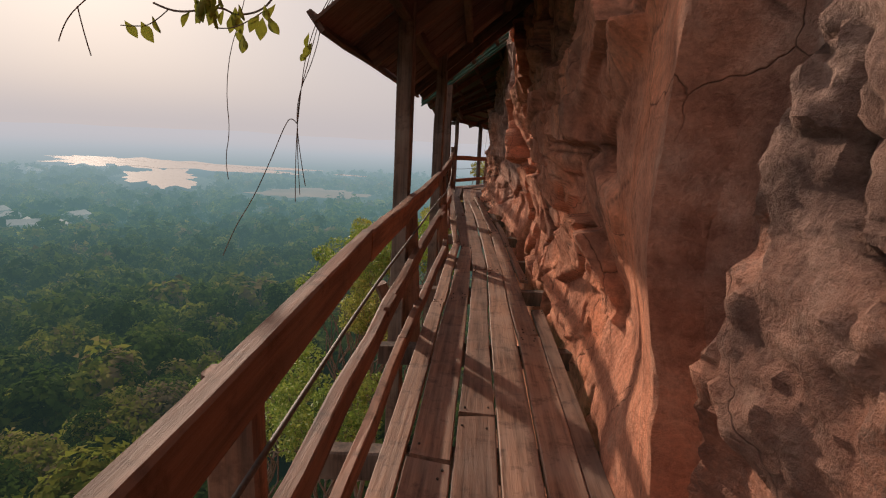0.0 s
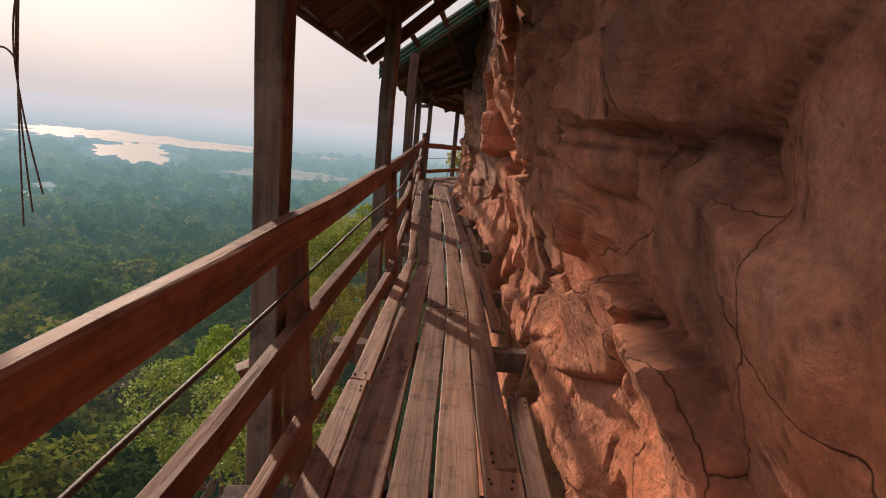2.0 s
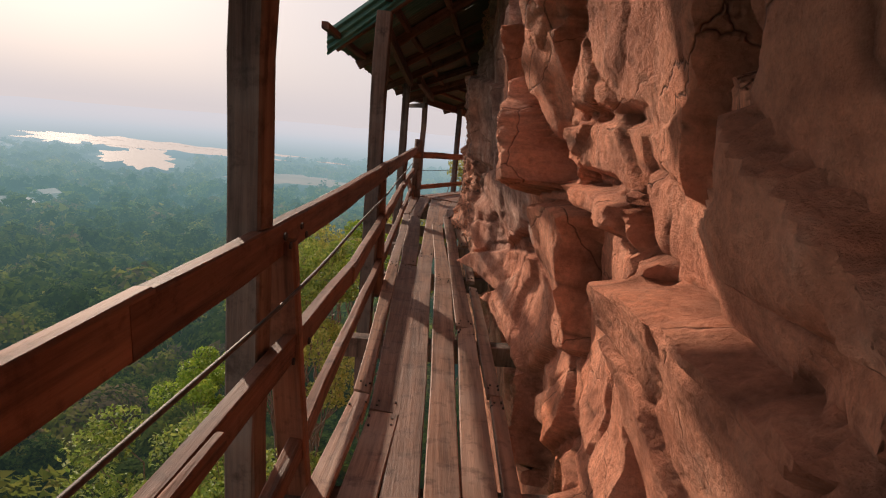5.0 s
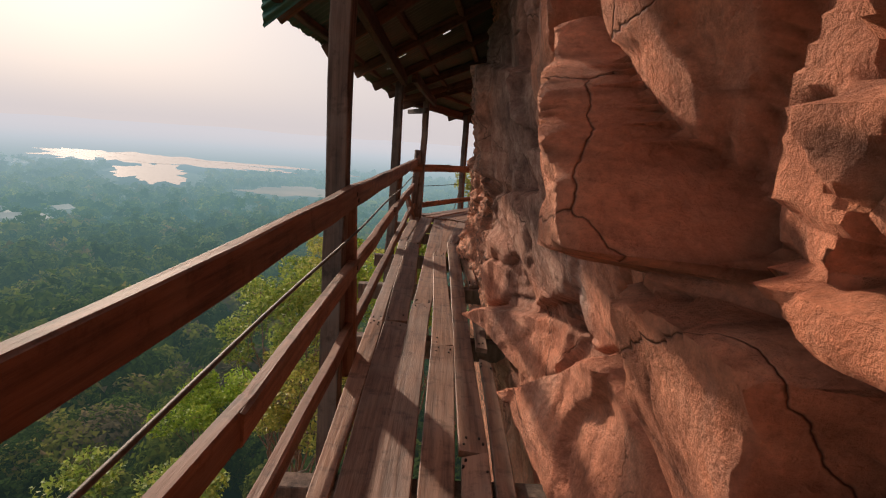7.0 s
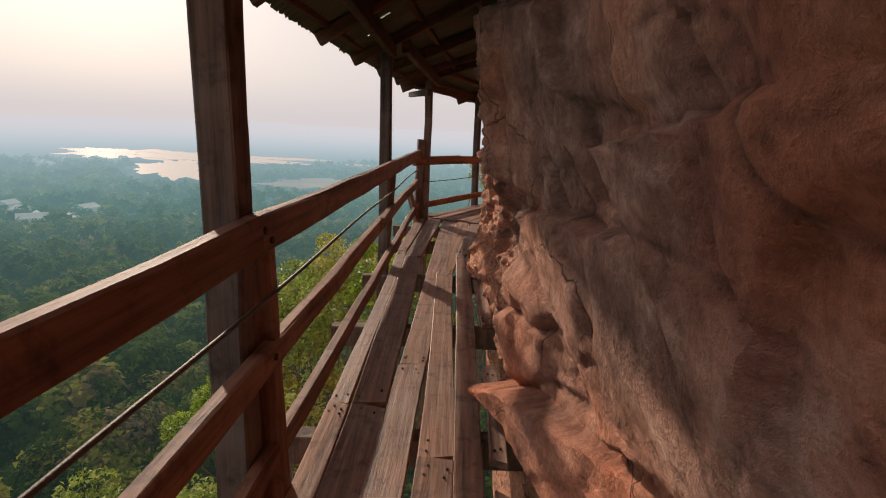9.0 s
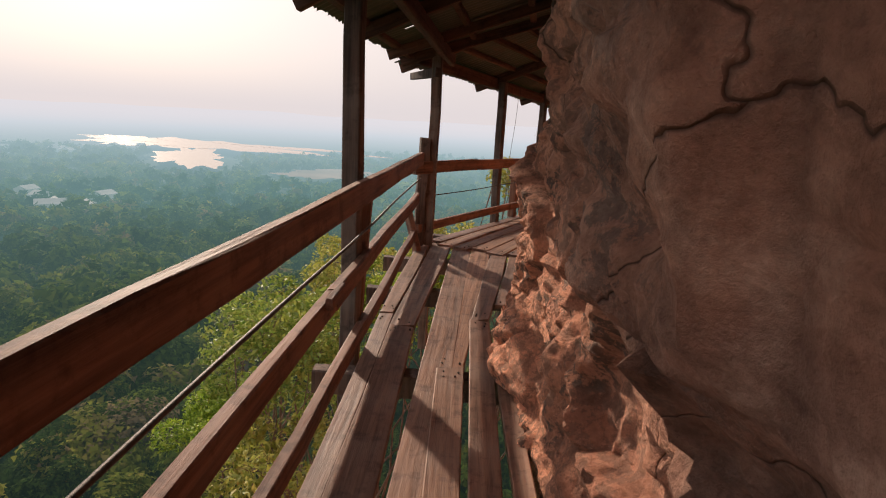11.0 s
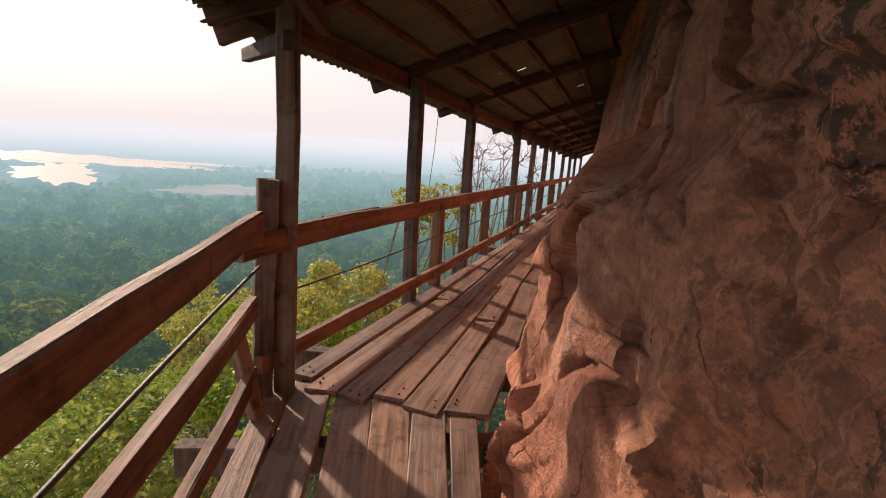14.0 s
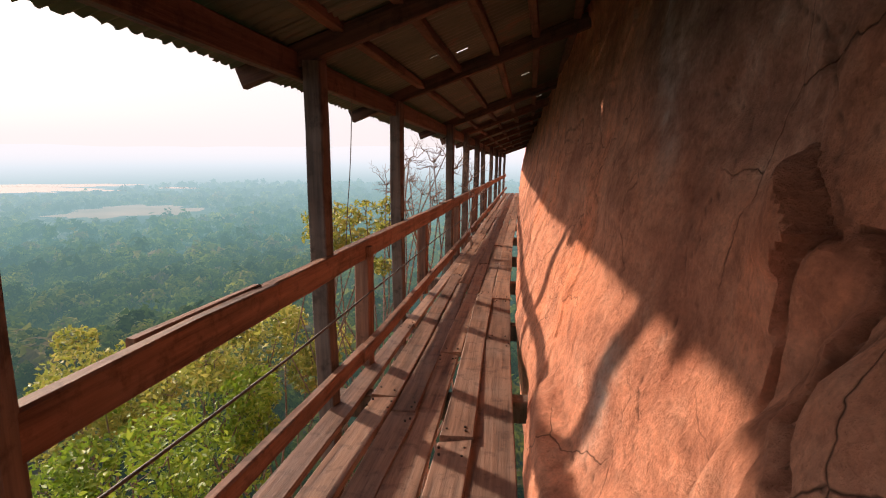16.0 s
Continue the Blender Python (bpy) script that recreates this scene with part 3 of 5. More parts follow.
# ---- roofs ----
def corrugated(name, a, b, c, d, mat, parent, pitch=0.076, depth=0.011, along=24, holes=0.0016):
    """A sheet with corners a, b (low edge) and d, c (high edge); the waves run from low to high."""
    a, b, c, d = (Vector(v) for v in (a, b, c, d))
    n = max(4, int((b - a).length / pitch * 6))
    nrm = (b - a).cross(d - a).normalized()
    verts, faces = [], []
    rag = [RNG.uniform(-0.008, 0.008) for _ in range(n + 1)]
    for i in range(n + 1):
        f = i / n
        o = nrm * (depth * math.sin(2 * math.pi * f * (b - a).length / pitch))
        lo, hi = a.lerp(b, f), d.lerp(c, f)
        lo = lo + (lo - hi).normalized() * rag[i]
        for k in range(along + 1):
            verts.append(lo.lerp(hi, k / along) + o)
    for i in range(n):
        for k in range(along):
            q = i * (along + 1) + k
            if RNG.random() > holes or k < 3:
                faces.append((q, q + 1, q + along + 2, q + along + 1))
    ob = mesh_ob(name, verts, faces, mat, parent)
    ob.matrix_parent_inverse = parent.matrix_world.inverted()
    return smooth(ob)


roof = tagged(new("roof"), "corrugated sheet roof on timber rafters, weathered green", "roof", kind="structure")
LOW1 = lambda y: Vector((float(np.interp(y, (8.45, 11.5, 15.0), (-0.42, -0.38, -0.33))), y, float(np.interp(y, (8.45, 11.5, 15.0), (1.97, 1.89, 1.89)))))
HIGH1 = lambda y: Vector((float(np.interp(y, (8.45, 11.5, 15.0), (1.15, 1.40, 2.3))), y, float(np.interp(y, (8.45, 11.5, 15.0), (3.2, 2.85, 2.66)))))
ys = [8.48 + 0.72 * k for k in range(10)]
for k, (p, q) in enumerate(zip(ys, ys[1:])):
    lift = Vector((0, 0, 0.012 * (k % 2)))
    corrugated("roof_sheet", LOW1(p) + lift, LOW1(q + 0.05) + lift, HIGH1(q + 0.05) + lift, HIGH1(p) + lift, M_OLD if k else M_SHEET, roof)
# green sheet turned down over the gable end, its waves along the slope
verge_lo, verge_hi = LOW1(8.46), HIGH1(8.46)
corrugated("verge_sheet", verge_lo + Vector((0, -0.01, -0.13)), verge_lo + Vector((0, -0.05, 0.06)), verge_hi + Vector((0, -0.05, 0.06)), verge_hi + Vector((0, -0.01, -0.13)), M_SHEET, roof, 0.06, 0.014)
EAVE2 = lambda s: float(np.interp(s, (14.4, 16.0, 19.0, 40.0), (1.84, 1.74, 1.68, 1.62)))
LOW2 = lambda s: side2(s, 0.50, EAVE2(s))
HIGH2 = lambda s: side2(s, -1.50, EAVE2(s) + 0.82)
s = 14.7
k = 0
while s < 38:
    lift = Vector((0, 0, 0.02 + 0.012 * (k % 2)))
    corrugated("roof_sheet", LOW2(s) + lift, LOW2(s + 0.69) + lift, HIGH2(s + 0.69) + lift, HIGH2(s) + lift, M_OLD, roof)
    s += 0.64
    k += 1
# timbers of the long roof
def slope1(y, f, dz):
    return LOW1(y).lerp(HIGH1(y), f) + Vector((0, 0, dz))


for p, q in ((8.4, 11.8), (11.7, 14.9)):
    beam("eave_beam", slope1(p, 0.27, -0.16), slope1(q, 0.20, -0.13), 0.06, 0.12, M_BEAM, roof)
for y in (8.56, 9.6, 10.7, 11.7, 12.8, 13.9, 14.5):
    beam("rafter", slope1(y, 0.02, -0.065), slope1(y, 1.0, -0.065), 0.05, 0.09, M_BEAM, roof)
for f, y0 in ((0.05, 8.05), (0.30, 7.75), (0.52, 7.65), (0.75, 7.7), (0.95, 7.9)):
    a, b = LOW1(8.5).lerp(HIGH1(8.5), f), LOW1(14.8).lerp(HIGH1(14.8), f)
    a = a + (a - b).normalized() * (8.5 - y0)
    beam("purlin", a + Vector((0, 0, -0.03)), b + Vector((0, 0, -0.03)), 0.055, 0.05, M_BEAM, roof)
# carved bracket end at the eave's corner
beam("bracket", (0.10, 14.45, 1.76), (-0.25, 15.05, 1.74), 0.07, 0.09, M_POST, roof, taper=0.25)
for a, b in ((14.5, 17.9), (17.8, 22.0), (21.9, 27.0), (26.9, 38.0)):
    beam("eave_beam", side2(a, 0.14, EAVE2(a) + 0.04), side2(b, 0.14, EAVE2(b) + 0.04), 0.06, 0.13, M_BEAM, roof)
for s in (14.8, 16.2, 17.85, 20.3, 22.0, 23.8, 25.8, 28.0, 30.5, 33.5, 37.0):
    beam("rafter", LOW2(s) + Vector((0, 0, -0.02)), HIGH2(s) + Vector((0, 0, -0.09)), 0.06, 0.11, M_BEAM, roof)
for f in (0.30, 0.45, 0.60, 0.75, 0.90):
    for a, b in ((14.75, 17.9), (17.8, 23.0), (22.9, 38.0)):
        beam("purlin", LOW2(a).lerp(HIGH2(a), f) + Vector((0, 0, -0.03)), LOW2(b).lerp(HIGH2(b), f) + Vector((0, 0, -0.03)), 0.06, 0.05, M_BEAM, roof)

# the first, brown roof
roof1 = tagged(new("porch_roof"), "brown board roof sloping out over the first posts", "roof", kind="structure")


def slope0(y, f, dz=0.0):
    lo = Vector((float(np.interp(y, (2.2, 6.5), (-0.43, -0.33))), y, 1.92))
    return lo.lerp(Vector((1.25, y, 3.30)), f) + Vector((0, 0, dz))


for k in range(11):
    y = 2.32 + k * 0.39
    rag = RNG.uniform(-0.02, 0.015)
    beam("roof_board", slope0(y, rag), slope0(y, 1.0), 0.385, 0.02, M_BOARD, roof1, up=(-0.6, 0, 0.8))
for f in (0.20, 0.42, 0.66):
    beam("purlin", slope0(2.2, f, -0.06), slope0(6.62, f, -0.06), 0.07, 0.08, M_BEAM, roof1)
for y in (3.10, 5.56, 6.3):
    beam("rafter", slope0(y, 0.06, -0.15), slope0(y, 1.0, -0.15), 0.07, 0.10, M_BEAM, roof1)
# fascia board along the low edge
beam("fascia_board", slope0(2.15, 0.0, -0.01), slope0(6.52, 0.0, -0.01), 0.03, 0.12, M_BOARD, roof1, up=(-0.6, 0, 0.8))

# ---- cliff ----
CLIFF = [  # y, then the face's x at heights 0, 0.6, 1.2, 1.8 and 2.6
    (-3.0, 0.70, 0.62, 0.60, 0.62, 0.50), (0.85, 0.82, 0.70, 0.60, 0.64, 0.66), (1.12, 0.88, 0.80, 0.74, 0.76, 0.78), (1.3, 0.88, 0.82, 0.74, 0.76, 0.80), (2.0, 0.90, 1.00, 0.88, 0.88, 0.90),
    (2.8, 1.02, 1.13, 0.95, 0.86, 0.90), (3.3, 1.02, 1.05, 0.86, 0.80, 0.85), (4.2, 1.04, 1.06, 0.95, 0.92, 0.92), (5.0, 1.14, 1.24, 1.15, 1.10, 0.98), (5.7, 1.20, 1.32, 1.26, 1.16, 0.97),
    (6.2, 1.22, 1.33, 1.15, 1.03, 0.92), (7.1, 1.22, 1.36, 1.24, 1.08, 1.05), (8.5, 1.20, 1.20, 1.12, 1.08, 1.08), (10.3, 1.22, 1.27, 1.28, 1.33, 1.32), (11.4, 1.44, 1.66, 1.74, 1.78, 1.80),
    (12.6, 1.75, 1.96, 2.08, 2.14, 2.26), (13.0, 1.95, 2.13, 2.30, 2.42, 2.55), (15.2, 2.98, 3.12, 3.28, 3.36, 3.45), (21.2, 6.10, 6.22, 6.36, 6.45, 6.55), (36.0, 13.0, 13.1, 13.2, 13.3, 13.4)]


def fbm(pts, scale, octaves, seed):
    """Value noise on an n x 2 or n x 3 array, about -1 to 1."""
    out = np.zeros(len(pts))
    amp, tot = 1.0, 0.0
    for o in range(octaves):
        q = pts * scale * 2 ** o + seed * 17.3 + o * 31.7
        i = np.floor(q).astype(np.int64)
        f = q - i
        f = f * f * (3 - 2 * f)
        acc = np.zeros(len(pts))
        dim = pts.shape[1]
        for corner in range(2 ** dim):
            w = np.ones(len(pts))
            h = np.zeros(len(pts), dtype=np.int64) + seed * 1013
            for a in range(dim):
                bit = corner >> a & 1
                w = w * (f[:, a] if bit else 1 - f[:, a])
                h = h * 73856093 + (i[:, a] + bit) * (19349663, 83492791, 49979687)[a]
                h = h ^ (h >> 13)
            h = (h * 1274126177) & 0x7FFFFFFF
            h = h ^ (h >> 15)
            acc += w * ((h & 0xFFFF) / 32767.5 - 1)
        out += amp * acc
        tot += amp
        amp *= 0.5
    return out / tot


def cells(p, size, seed, squash=(1, 1), jit=0.9):
    """Nearest and second cell of a jittered grid: id hash, offset from the cell's point, and distance to the border."""
    q = p / size * np.array(squash)
    base = np.floor(q).astype(np.int64)
    best = np.full(len(p), 1e9)
    second = np.full(len(p), 1e9)
    cid = np.zeros(len(p), dtype=np.int64)
    off = np.zeros((len(p), 2))
    for dx in (-1, 0, 1):
        for dy in (-1, 0, 1):
            c = base + np.array((dx, dy))
            h = (c[:, 0] * 374761393 + c[:, 1] * 668265263 + seed * 144269) & 0x7FFFFFFF
            h = ((h ^ (h >> 13)) * 1274126177) & 0x7FFFFFFF
            jx, jy = (h & 1023) / 1023 - 0.5, (h >> 10 & 1023) / 1023 - 0.5
            pt = c + 0.5 + jit * np.stack((jx, jy), 1)
            dv = q - pt
            d = np.hypot(dv[:, 0], dv[:, 1])
            closer = d < best
            second = np.where(closer, best, np.minimum(second, d))
            cid = np.where(closer, h, cid)
            off = np.where(closer[:, None], dv, off)
            best = np.where(closer, d, best)
    return cid, off * size, (second - best) * size


def face_x(y, z):
    """The cliff's base face: x by y and z."""
    ys_ = np.array([r[0] for r in CLIFF])
    zs = np.array((0.0, 0.6, 1.2, 1.8, 2.6))
    cols = np.stack([np.interp(y, ys_, np.array([r[1 + k] for r in CLIFF])) for k in range(5)], 1)
    zc = np.clip(z, 0, 2.6)
    k = np.clip(np.searchsorted(zs, zc, side="right") - 1, 0, 3)
    f = (zc - zs[k]) / (zs[k + 1] - zs[k])
    f = f * f * (3 - 2 * f) * 0.6 + f * 0.4
    r = np.arange(len(y))
    x = cols[r, k] * (1 - f) + cols[r, k + 1] * f
    x = x + np.where(z < 0, -0.10 * z, 0) + np.where(z > 2.6, -0.10 * (z - 2.6), 0)
    return x


def block(p, x, cy, cz, hy, hz, turn, lift, ty=0.0, tz=0.0, soft=0.12, power=6):
    """A slab of the face round (cy, cz), half sizes hy and hz, turned by degrees, standing out by lift with its own tilt."""
    c, s_ = math.cos(radians(turn)), math.sin(radians(turn))
    dy, dz = p[:, 0] - cy, p[:, 1] - cz
    u, v = c * dy + s_ * dz, -s_ * dy + c * dz
    d = (np.abs(u / hy) ** power + np.abs(v / hz) ** power) ** (1 / power)
    m = np.clip((1 - d) / max(soft, 0.16), 0, 1)
    m = m * m * (3 - 2 * m)
    return x - m * (0.72 * lift + ty * u + tz * v), np.clip(1 - np.abs(d - 1) / 0.05, 0, 1) * (1 if abs(lift) > 0.05 else 0.6)


BLOCKS = [(0.10, 0.55, 0.95, 0.86, 4, 0.10, 0.05, -0.12, 0.10, 5), (8.9, 1.7, 0.3, 0.7, 0, 0.08, -0.15, 0.05, 0.15, 5), (11.72, 0.85, 0.72, 0.78, 6, 0.13, 0.05, 0.06, 0.35, 3),
          (12.75, 0.25, 0.28, 0.3, 10, 0.10, 0.1, 0.1, 0.4, 3), (10.4, 0.3, 0.6, 0.4, 0, 0.08, 0, -0.1, 0.4, 4), (8.35, 0.4, 0.3, 0.45, 5, 0.07, 0.1, 0.15, 0.3, 4)]
# broken blocks with flat faces: how far each stands out, its tilt along and up, and its outline as (along, up)
FACETS_FIRST = [
    (0.06, 0.15, 0.05, ((2.34, 1.34), (2.30, 1.85), (1.75, 2.2), (1.80, 1.62), (2.10, 1.40))),
    (0.10, -0.10, 0.10, ((2.96, 1.37), (3.0, 1.58), (2.36, 1.62), (2.38, 1.37))),
    (0.06, 0.10, -0.10, ((2.92, 1.33), (2.52, 1.34), (2.60, 1.22), (2.79, 1.20))),
    (0.10, 0.10, 0.05, ((3.85, 1.55), (3.68, 1.78), (3.08, 1.75), (2.96, 1.38), (3.03, 1.17), (3.58, 1.25))),
    (0.14, 0.10, 0.20, ((3.33, 0.36), (3.06, 0.81), (2.74, 0.97), (2.44, 0.96), (2.79, 0.58)))]
FACETS_SECOND = [
    (0.08, 0.20, 0.0, ((3.36, 1.10), (3.0, 1.19), (2.85, 1.15), (3.18, 0.90))),
    (0.05, 0.10, 0.10, ((2.61, 1.22), (2.50, 1.34), (2.40, 1.33), (2.40, 1.20), (2.44, 1.14))),
    (0.08, 0.15, 0.0, ((4.75, 2.05), (4.12, 1.85), (3.90, 1.22), (4.55, 1.18))),
    (0.12, 0.0, 0.20, ((2.84, 0.52), (2.48, 0.92), (2.1, 0.95), (2.0, 0.45))),
    (0.07, 0.20, 0.10, ((5.2, 1.05), (3.95, 1.14), (3.98, 0.78), (4.75, 0.15))),
    (0.09, -0.12, 0.10, ((5.7, 2.1), (4.85, 2.1), (4.95, 1.25), (5.5, 1.35)))]
FACETS_THIRD = [
    (0.21, -0.30, 0.0, ((7.06, 1.40), (6.84, 1.68), (6.18, 1.18), (6.65, 1.08))),
    (0.16, -0.15, 0.05, ((6.65, 1.06), (6.13, 1.12), (6.01, 1.09), (6.03, 0.50), (6.31, 0.40))),
    (0.13, 0.10, 0.15, ((6.08, 1.45), (5.93, 1.60), (5.80, 1.95), (5.2, 2.0), (5.3, 1.46))),
    (0.09, 0.10, 0.05, ((6.09, 1.43), (5.35, 1.44), (5.35, 1.25), (5.96, 1.25))),
    (0.14, 0.0, -0.15, ((6.18, 1.22), (5.35, 1.23), (5.30, 1.12), (6.02, 1.11))),
    (0.08, -0.10, -0.10, ((6.02, 1.04), (5.96, 1.08), (5.1, 1.10), (5.1, 0.35), (5.98, 0.40)))]
FACETS_FOURTH = [
    (0.09, 0.10, 0.0, ((7.82, 1.33), (7.09, 1.42), (6.77, 1.06), (6.92, 0.76), (7.3, 0.56))),
    (0.13, 0.15, 0.15, ((8.0, 0.12), (7.03, 0.71), (6.45, 0.51), (6.9, -0.02))),
    (0.05, 0.10, 0.05, ((7.9, 1.95), (7.15, 1.95), (7.12, 1.46), (7.85, 1.38))),
    (0.10, -0.05, 0.02, ((9.3, 1.0), (7.58, 1.17), (7.31, 1.12), (7.49, 0.74), (8.17, 0.50))),
    (0.08, -0.10, 0.12, ((8.42, 1.43), (7.95, 1.85), (6.9, 1.95), (7.0, 1.40), (7.48, 1.30))),
    (0.08, 0.20, 0.10, ((9.4, 0.05), (8.49, 0.47), (8.0, 0.52), (7.53, 0.65), (8.0, 0.08)))]
FACETS_FIFTH = [
    (0.10, 0.0, 0.10, ((0.30, 1.42), (0.32, 2.3), (-0.8, 2.3), (-0.8, 1.36))),
    (0.06, 0.10, 0.05, ((10.3, 2.0), (8.57, 1.75), (8.50, 1.45), (9.0, 1.08), (10.2, 1.05)))]
FACETS = FACETS_FIRST + FACETS_SECOND + FACETS_THIRD + FACETS_FOURTH + FACETS_FIFTH


def facet(q, lift, ty, tz, corners):
    """How far a flat-faced block stands out at the points q, how near each point lies to its rim, and whether it lies inside."""
    c = np.array(corners)
    mid = c.mean(0)
    d = np.full(len(q), 9.0)
    for a, b in zip(c, np.roll(c, -1, 0)):
        n = np.array((a[1] - b[1], b[0] - a[0])) / np.hypot(*(b - a))
        n = n if (mid - a) @ n > 0 else -n
        d = np.minimum(d, (q - a) @ n)
    m = np.clip(d / 0.03, 0, 1)
    out = np.maximum(0.02, lift + ty * (q[:, 0] - mid[0]) + tz * (q[:, 1] - mid[1]))
    return m * (2 - m) * out, np.clip(1 - np.abs(d) / 0.012, 0, 1), np.clip(d / 0.03 + 0.5, 0, 1)


SLABS = [(1.95, 1.15, 0.76, 1.6, -3, 0.07, -0.05, 0.0, 0.16, 10), (2.55, 0.95, 0.30, 0.42, 20, 0.05, 0.1, 0.1, 0.2, 8), (12.05, 1.0, 0.45, 0.55, 35, 0.10, 0.1, 0.0, 0.2, 6), (13.3, 0.15, 0.5, 0.22, 12, 0.10, 0.0, 0.2, 0.35, 3)]


# bends the face to fit the camera's view: unbent y, y along the walkway, shift across
VIEW_BEND = [(-12, -13.6, 0.42), (-2, -2.6, 0.30), (0.93, 0.43, 0.19), (2.72, 2.38, 0.126), (3.3, 3.12, 0.10), (5, 5.02, 0.03), (6, 6.24, 0.0), (7.2, 7.54, -0.06), (8.06, 8.74, -0.133), (8.53, 9.26, -0.18),
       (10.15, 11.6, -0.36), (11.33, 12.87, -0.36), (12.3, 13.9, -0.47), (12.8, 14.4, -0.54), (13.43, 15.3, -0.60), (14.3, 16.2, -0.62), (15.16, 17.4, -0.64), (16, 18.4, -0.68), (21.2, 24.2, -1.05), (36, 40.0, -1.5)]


def unbent_y(y):
    return np.interp(y, [r[1] for r in VIEW_BEND], [r[0] for r in VIEW_BEND])


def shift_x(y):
    return np.interp(y, [r[1] for r in VIEW_BEND], [r[2] for r in VIEW_BEND])


def cliff_mesh(name, y0, y1, z0, z1, step, label):
    ny, nz = int((y1 - y0) / step) + 1, int((z1 - z0) / step) + 1
    yy, zz = np.meshgrid(np.linspace(y0, y1, ny), np.linspace(z0, z1, nz), indexing="ij")
    way, high = yy.ravel(), zz.ravel()
    # heights are squeezed to fit the camera's view too
    y, z = unbent_y(way), high / np.interp(way, (3, 6, 9, 12, 17), (0.97, 0.92, 0.93, 0.90, 0.88))
    y0, y1 = float(y.min()), float(y.max())
    p = np.stack((y, z), 1)
    x = face_x(y, z)
    warp = np.stack((fbm(p, 1.5, 3, 11), fbm(p, 1.5, 3, 12)), 1)
    pw = p + warp * 0.07 + 0.02 * np.stack((fbm(p, 7, 3, 13), fbm(p, 7, 3, 14)), 1)
    seam = np.zeros(len(p))
    for spec in BLOCKS + SLABS:
        cy, cz, hy, hz, turn, lift, ty, tz, soft, power = spec
        if cy + 1.5 < y0 or cy - 1.5 > y1:
            continue
        x, e = block(pw, x, cy, cz, hy, hz, turn, lift, ty, tz, soft, power)
        seam = np.maximum(seam, e)
    lie = np.stack((way, high), 1)
    lie = lie + 0.035 * np.stack((fbm(lie, 3.0, 4, 81), fbm(lie, 3.0, 4, 82)), 1)
    proud, rimmed, within = np.zeros(len(p)), np.zeros(len(p)), np.zeros(len(p))
    for lift, ty, tz, corners in FACETS:
        along = [c[0] for c in corners]
        if max(along) < way[0] or min(along) > way[-1]:
            continue
        o, e, w = facet(lie, lift, ty, tz, corners)
        proud, rimmed, within = np.maximum(proud, o), np.maximum(rimmed, e), np.maximum(within, w)
    x = x - proud
    side = way + 0.05 * fbm(lie, 1.4, 3, 83)
    g_in, g_out = np.clip((side - 0.40 + 0.10 * (high - 1.2)) / 0.09, 0, 1), np.clip((0.86 - way + 0.012 * warp[:, 0]) / 0.022, 0, 1)
    x = x + 0.15 * g_in * (2 - g_in) * g_out + 0.10 * np.interp(side, (-1.2, -0.4, 0.36, 0.46), (0, 1, 1, 0))
    # the overhanging mass above the first smooth slab
    over = (z - (1.87 - (y - 1.83) * 0.60)) + 0.08 * warp[:, 0]
    m = np.clip(over / 0.14, 0, 1) * np.interp(y, (1.25, 1.4, 3.0, 3.4), (0, 1, 1, 0)) * np.clip((2.9 - z) / 0.5, 0, 1)
    x = x - 0.05 * m * m * (3 - 2 * m)
    calm = np.interp(y, (0.95, 1.12, 1.3, 2.3, 2.7, 6.0, 9.0, 9.6, 12.2, 12.9, 16.0), (0.55, 0.6, 0.0, 0.0, 1.0, 0.85, 0.6, 0.3, 0.85, 0.12, 0.10))
    calm = np.maximum(calm, 0.9 * m)
    calm = calm * (1 - 0.6 * np.interp(y, (2.5, 2.7, 3.6, 3.9), (0, 1, 1, 0)) * np.interp(z, (0.75, 1.0), (1, 0)))
    calm = np.where(z > 3.0, np.maximum(calm, 0.8), calm)
    calm = calm * (1 - within * np.interp(way, (4.0, 5.0), (0.35, 0.7)))
    # large joint blocks, each tilted its own way
    cid, off, border = cells(p + warp * 0.22, 0.52, 3, (1.15, 0.75))
    ta, tb, tc = ((cid & 255) / 255 - 0.5), ((cid >> 8 & 255) / 255 - 0.5), ((cid >> 16 & 255) / 255 - 0.5)
    edge = np.clip(border / 0.035, 0, 1)
    edge = edge * (2 - edge)
    broad = calm * np.interp(y, (2.3, 2.6, 3.7, 4.1), (1, 0.65, 0.65, 1))
    x = x + 0.035 + broad * edge * ((0.55 * ta + 0.10) * off[:, 0] + 0.50 * tb * off[:, 1] + 0.12 * tc - 0.025)
    gap = np.clip(1 - border / 0.022, 0, 1)
    x = x + broad * 0.025 * gap
    fine = np.maximum(calm * np.interp(y, (2.3, 2.6, 3.7, 4.1), (1, 1.7, 1.7, 1)), 0.75 * np.interp(y, (11.1, 11.4, 12.2, 12.4), (0, 1, 1, 0)))
    # smaller blocks within some of them
    cid2, off2, border2 = cells(p + warp * 0.16 + 3.7, 0.25, 5, (1.1, 0.75))
    some = ((cid2 >> 4) & 3) < 3
    t2, u2 = ((cid2 & 255) / 255 - 0.5), ((cid2 >> 8 & 255) / 255 - 0.5)
    x = x + fine * np.where(some, np.clip(border2 / 0.025, 0, 1) * (0.50 * t2 * off2[:, 0] + 0.45 * u2 * off2[:, 1] + 0.045 * t2), 0)
    gap2 = np.where(some & ((cid2 >> 6 & 3) > 0), np.clip(1 - border2 / 0.011, 0, 1), 0)
    x = x + np.minimum(fine, 1) * 0.014 * gap2
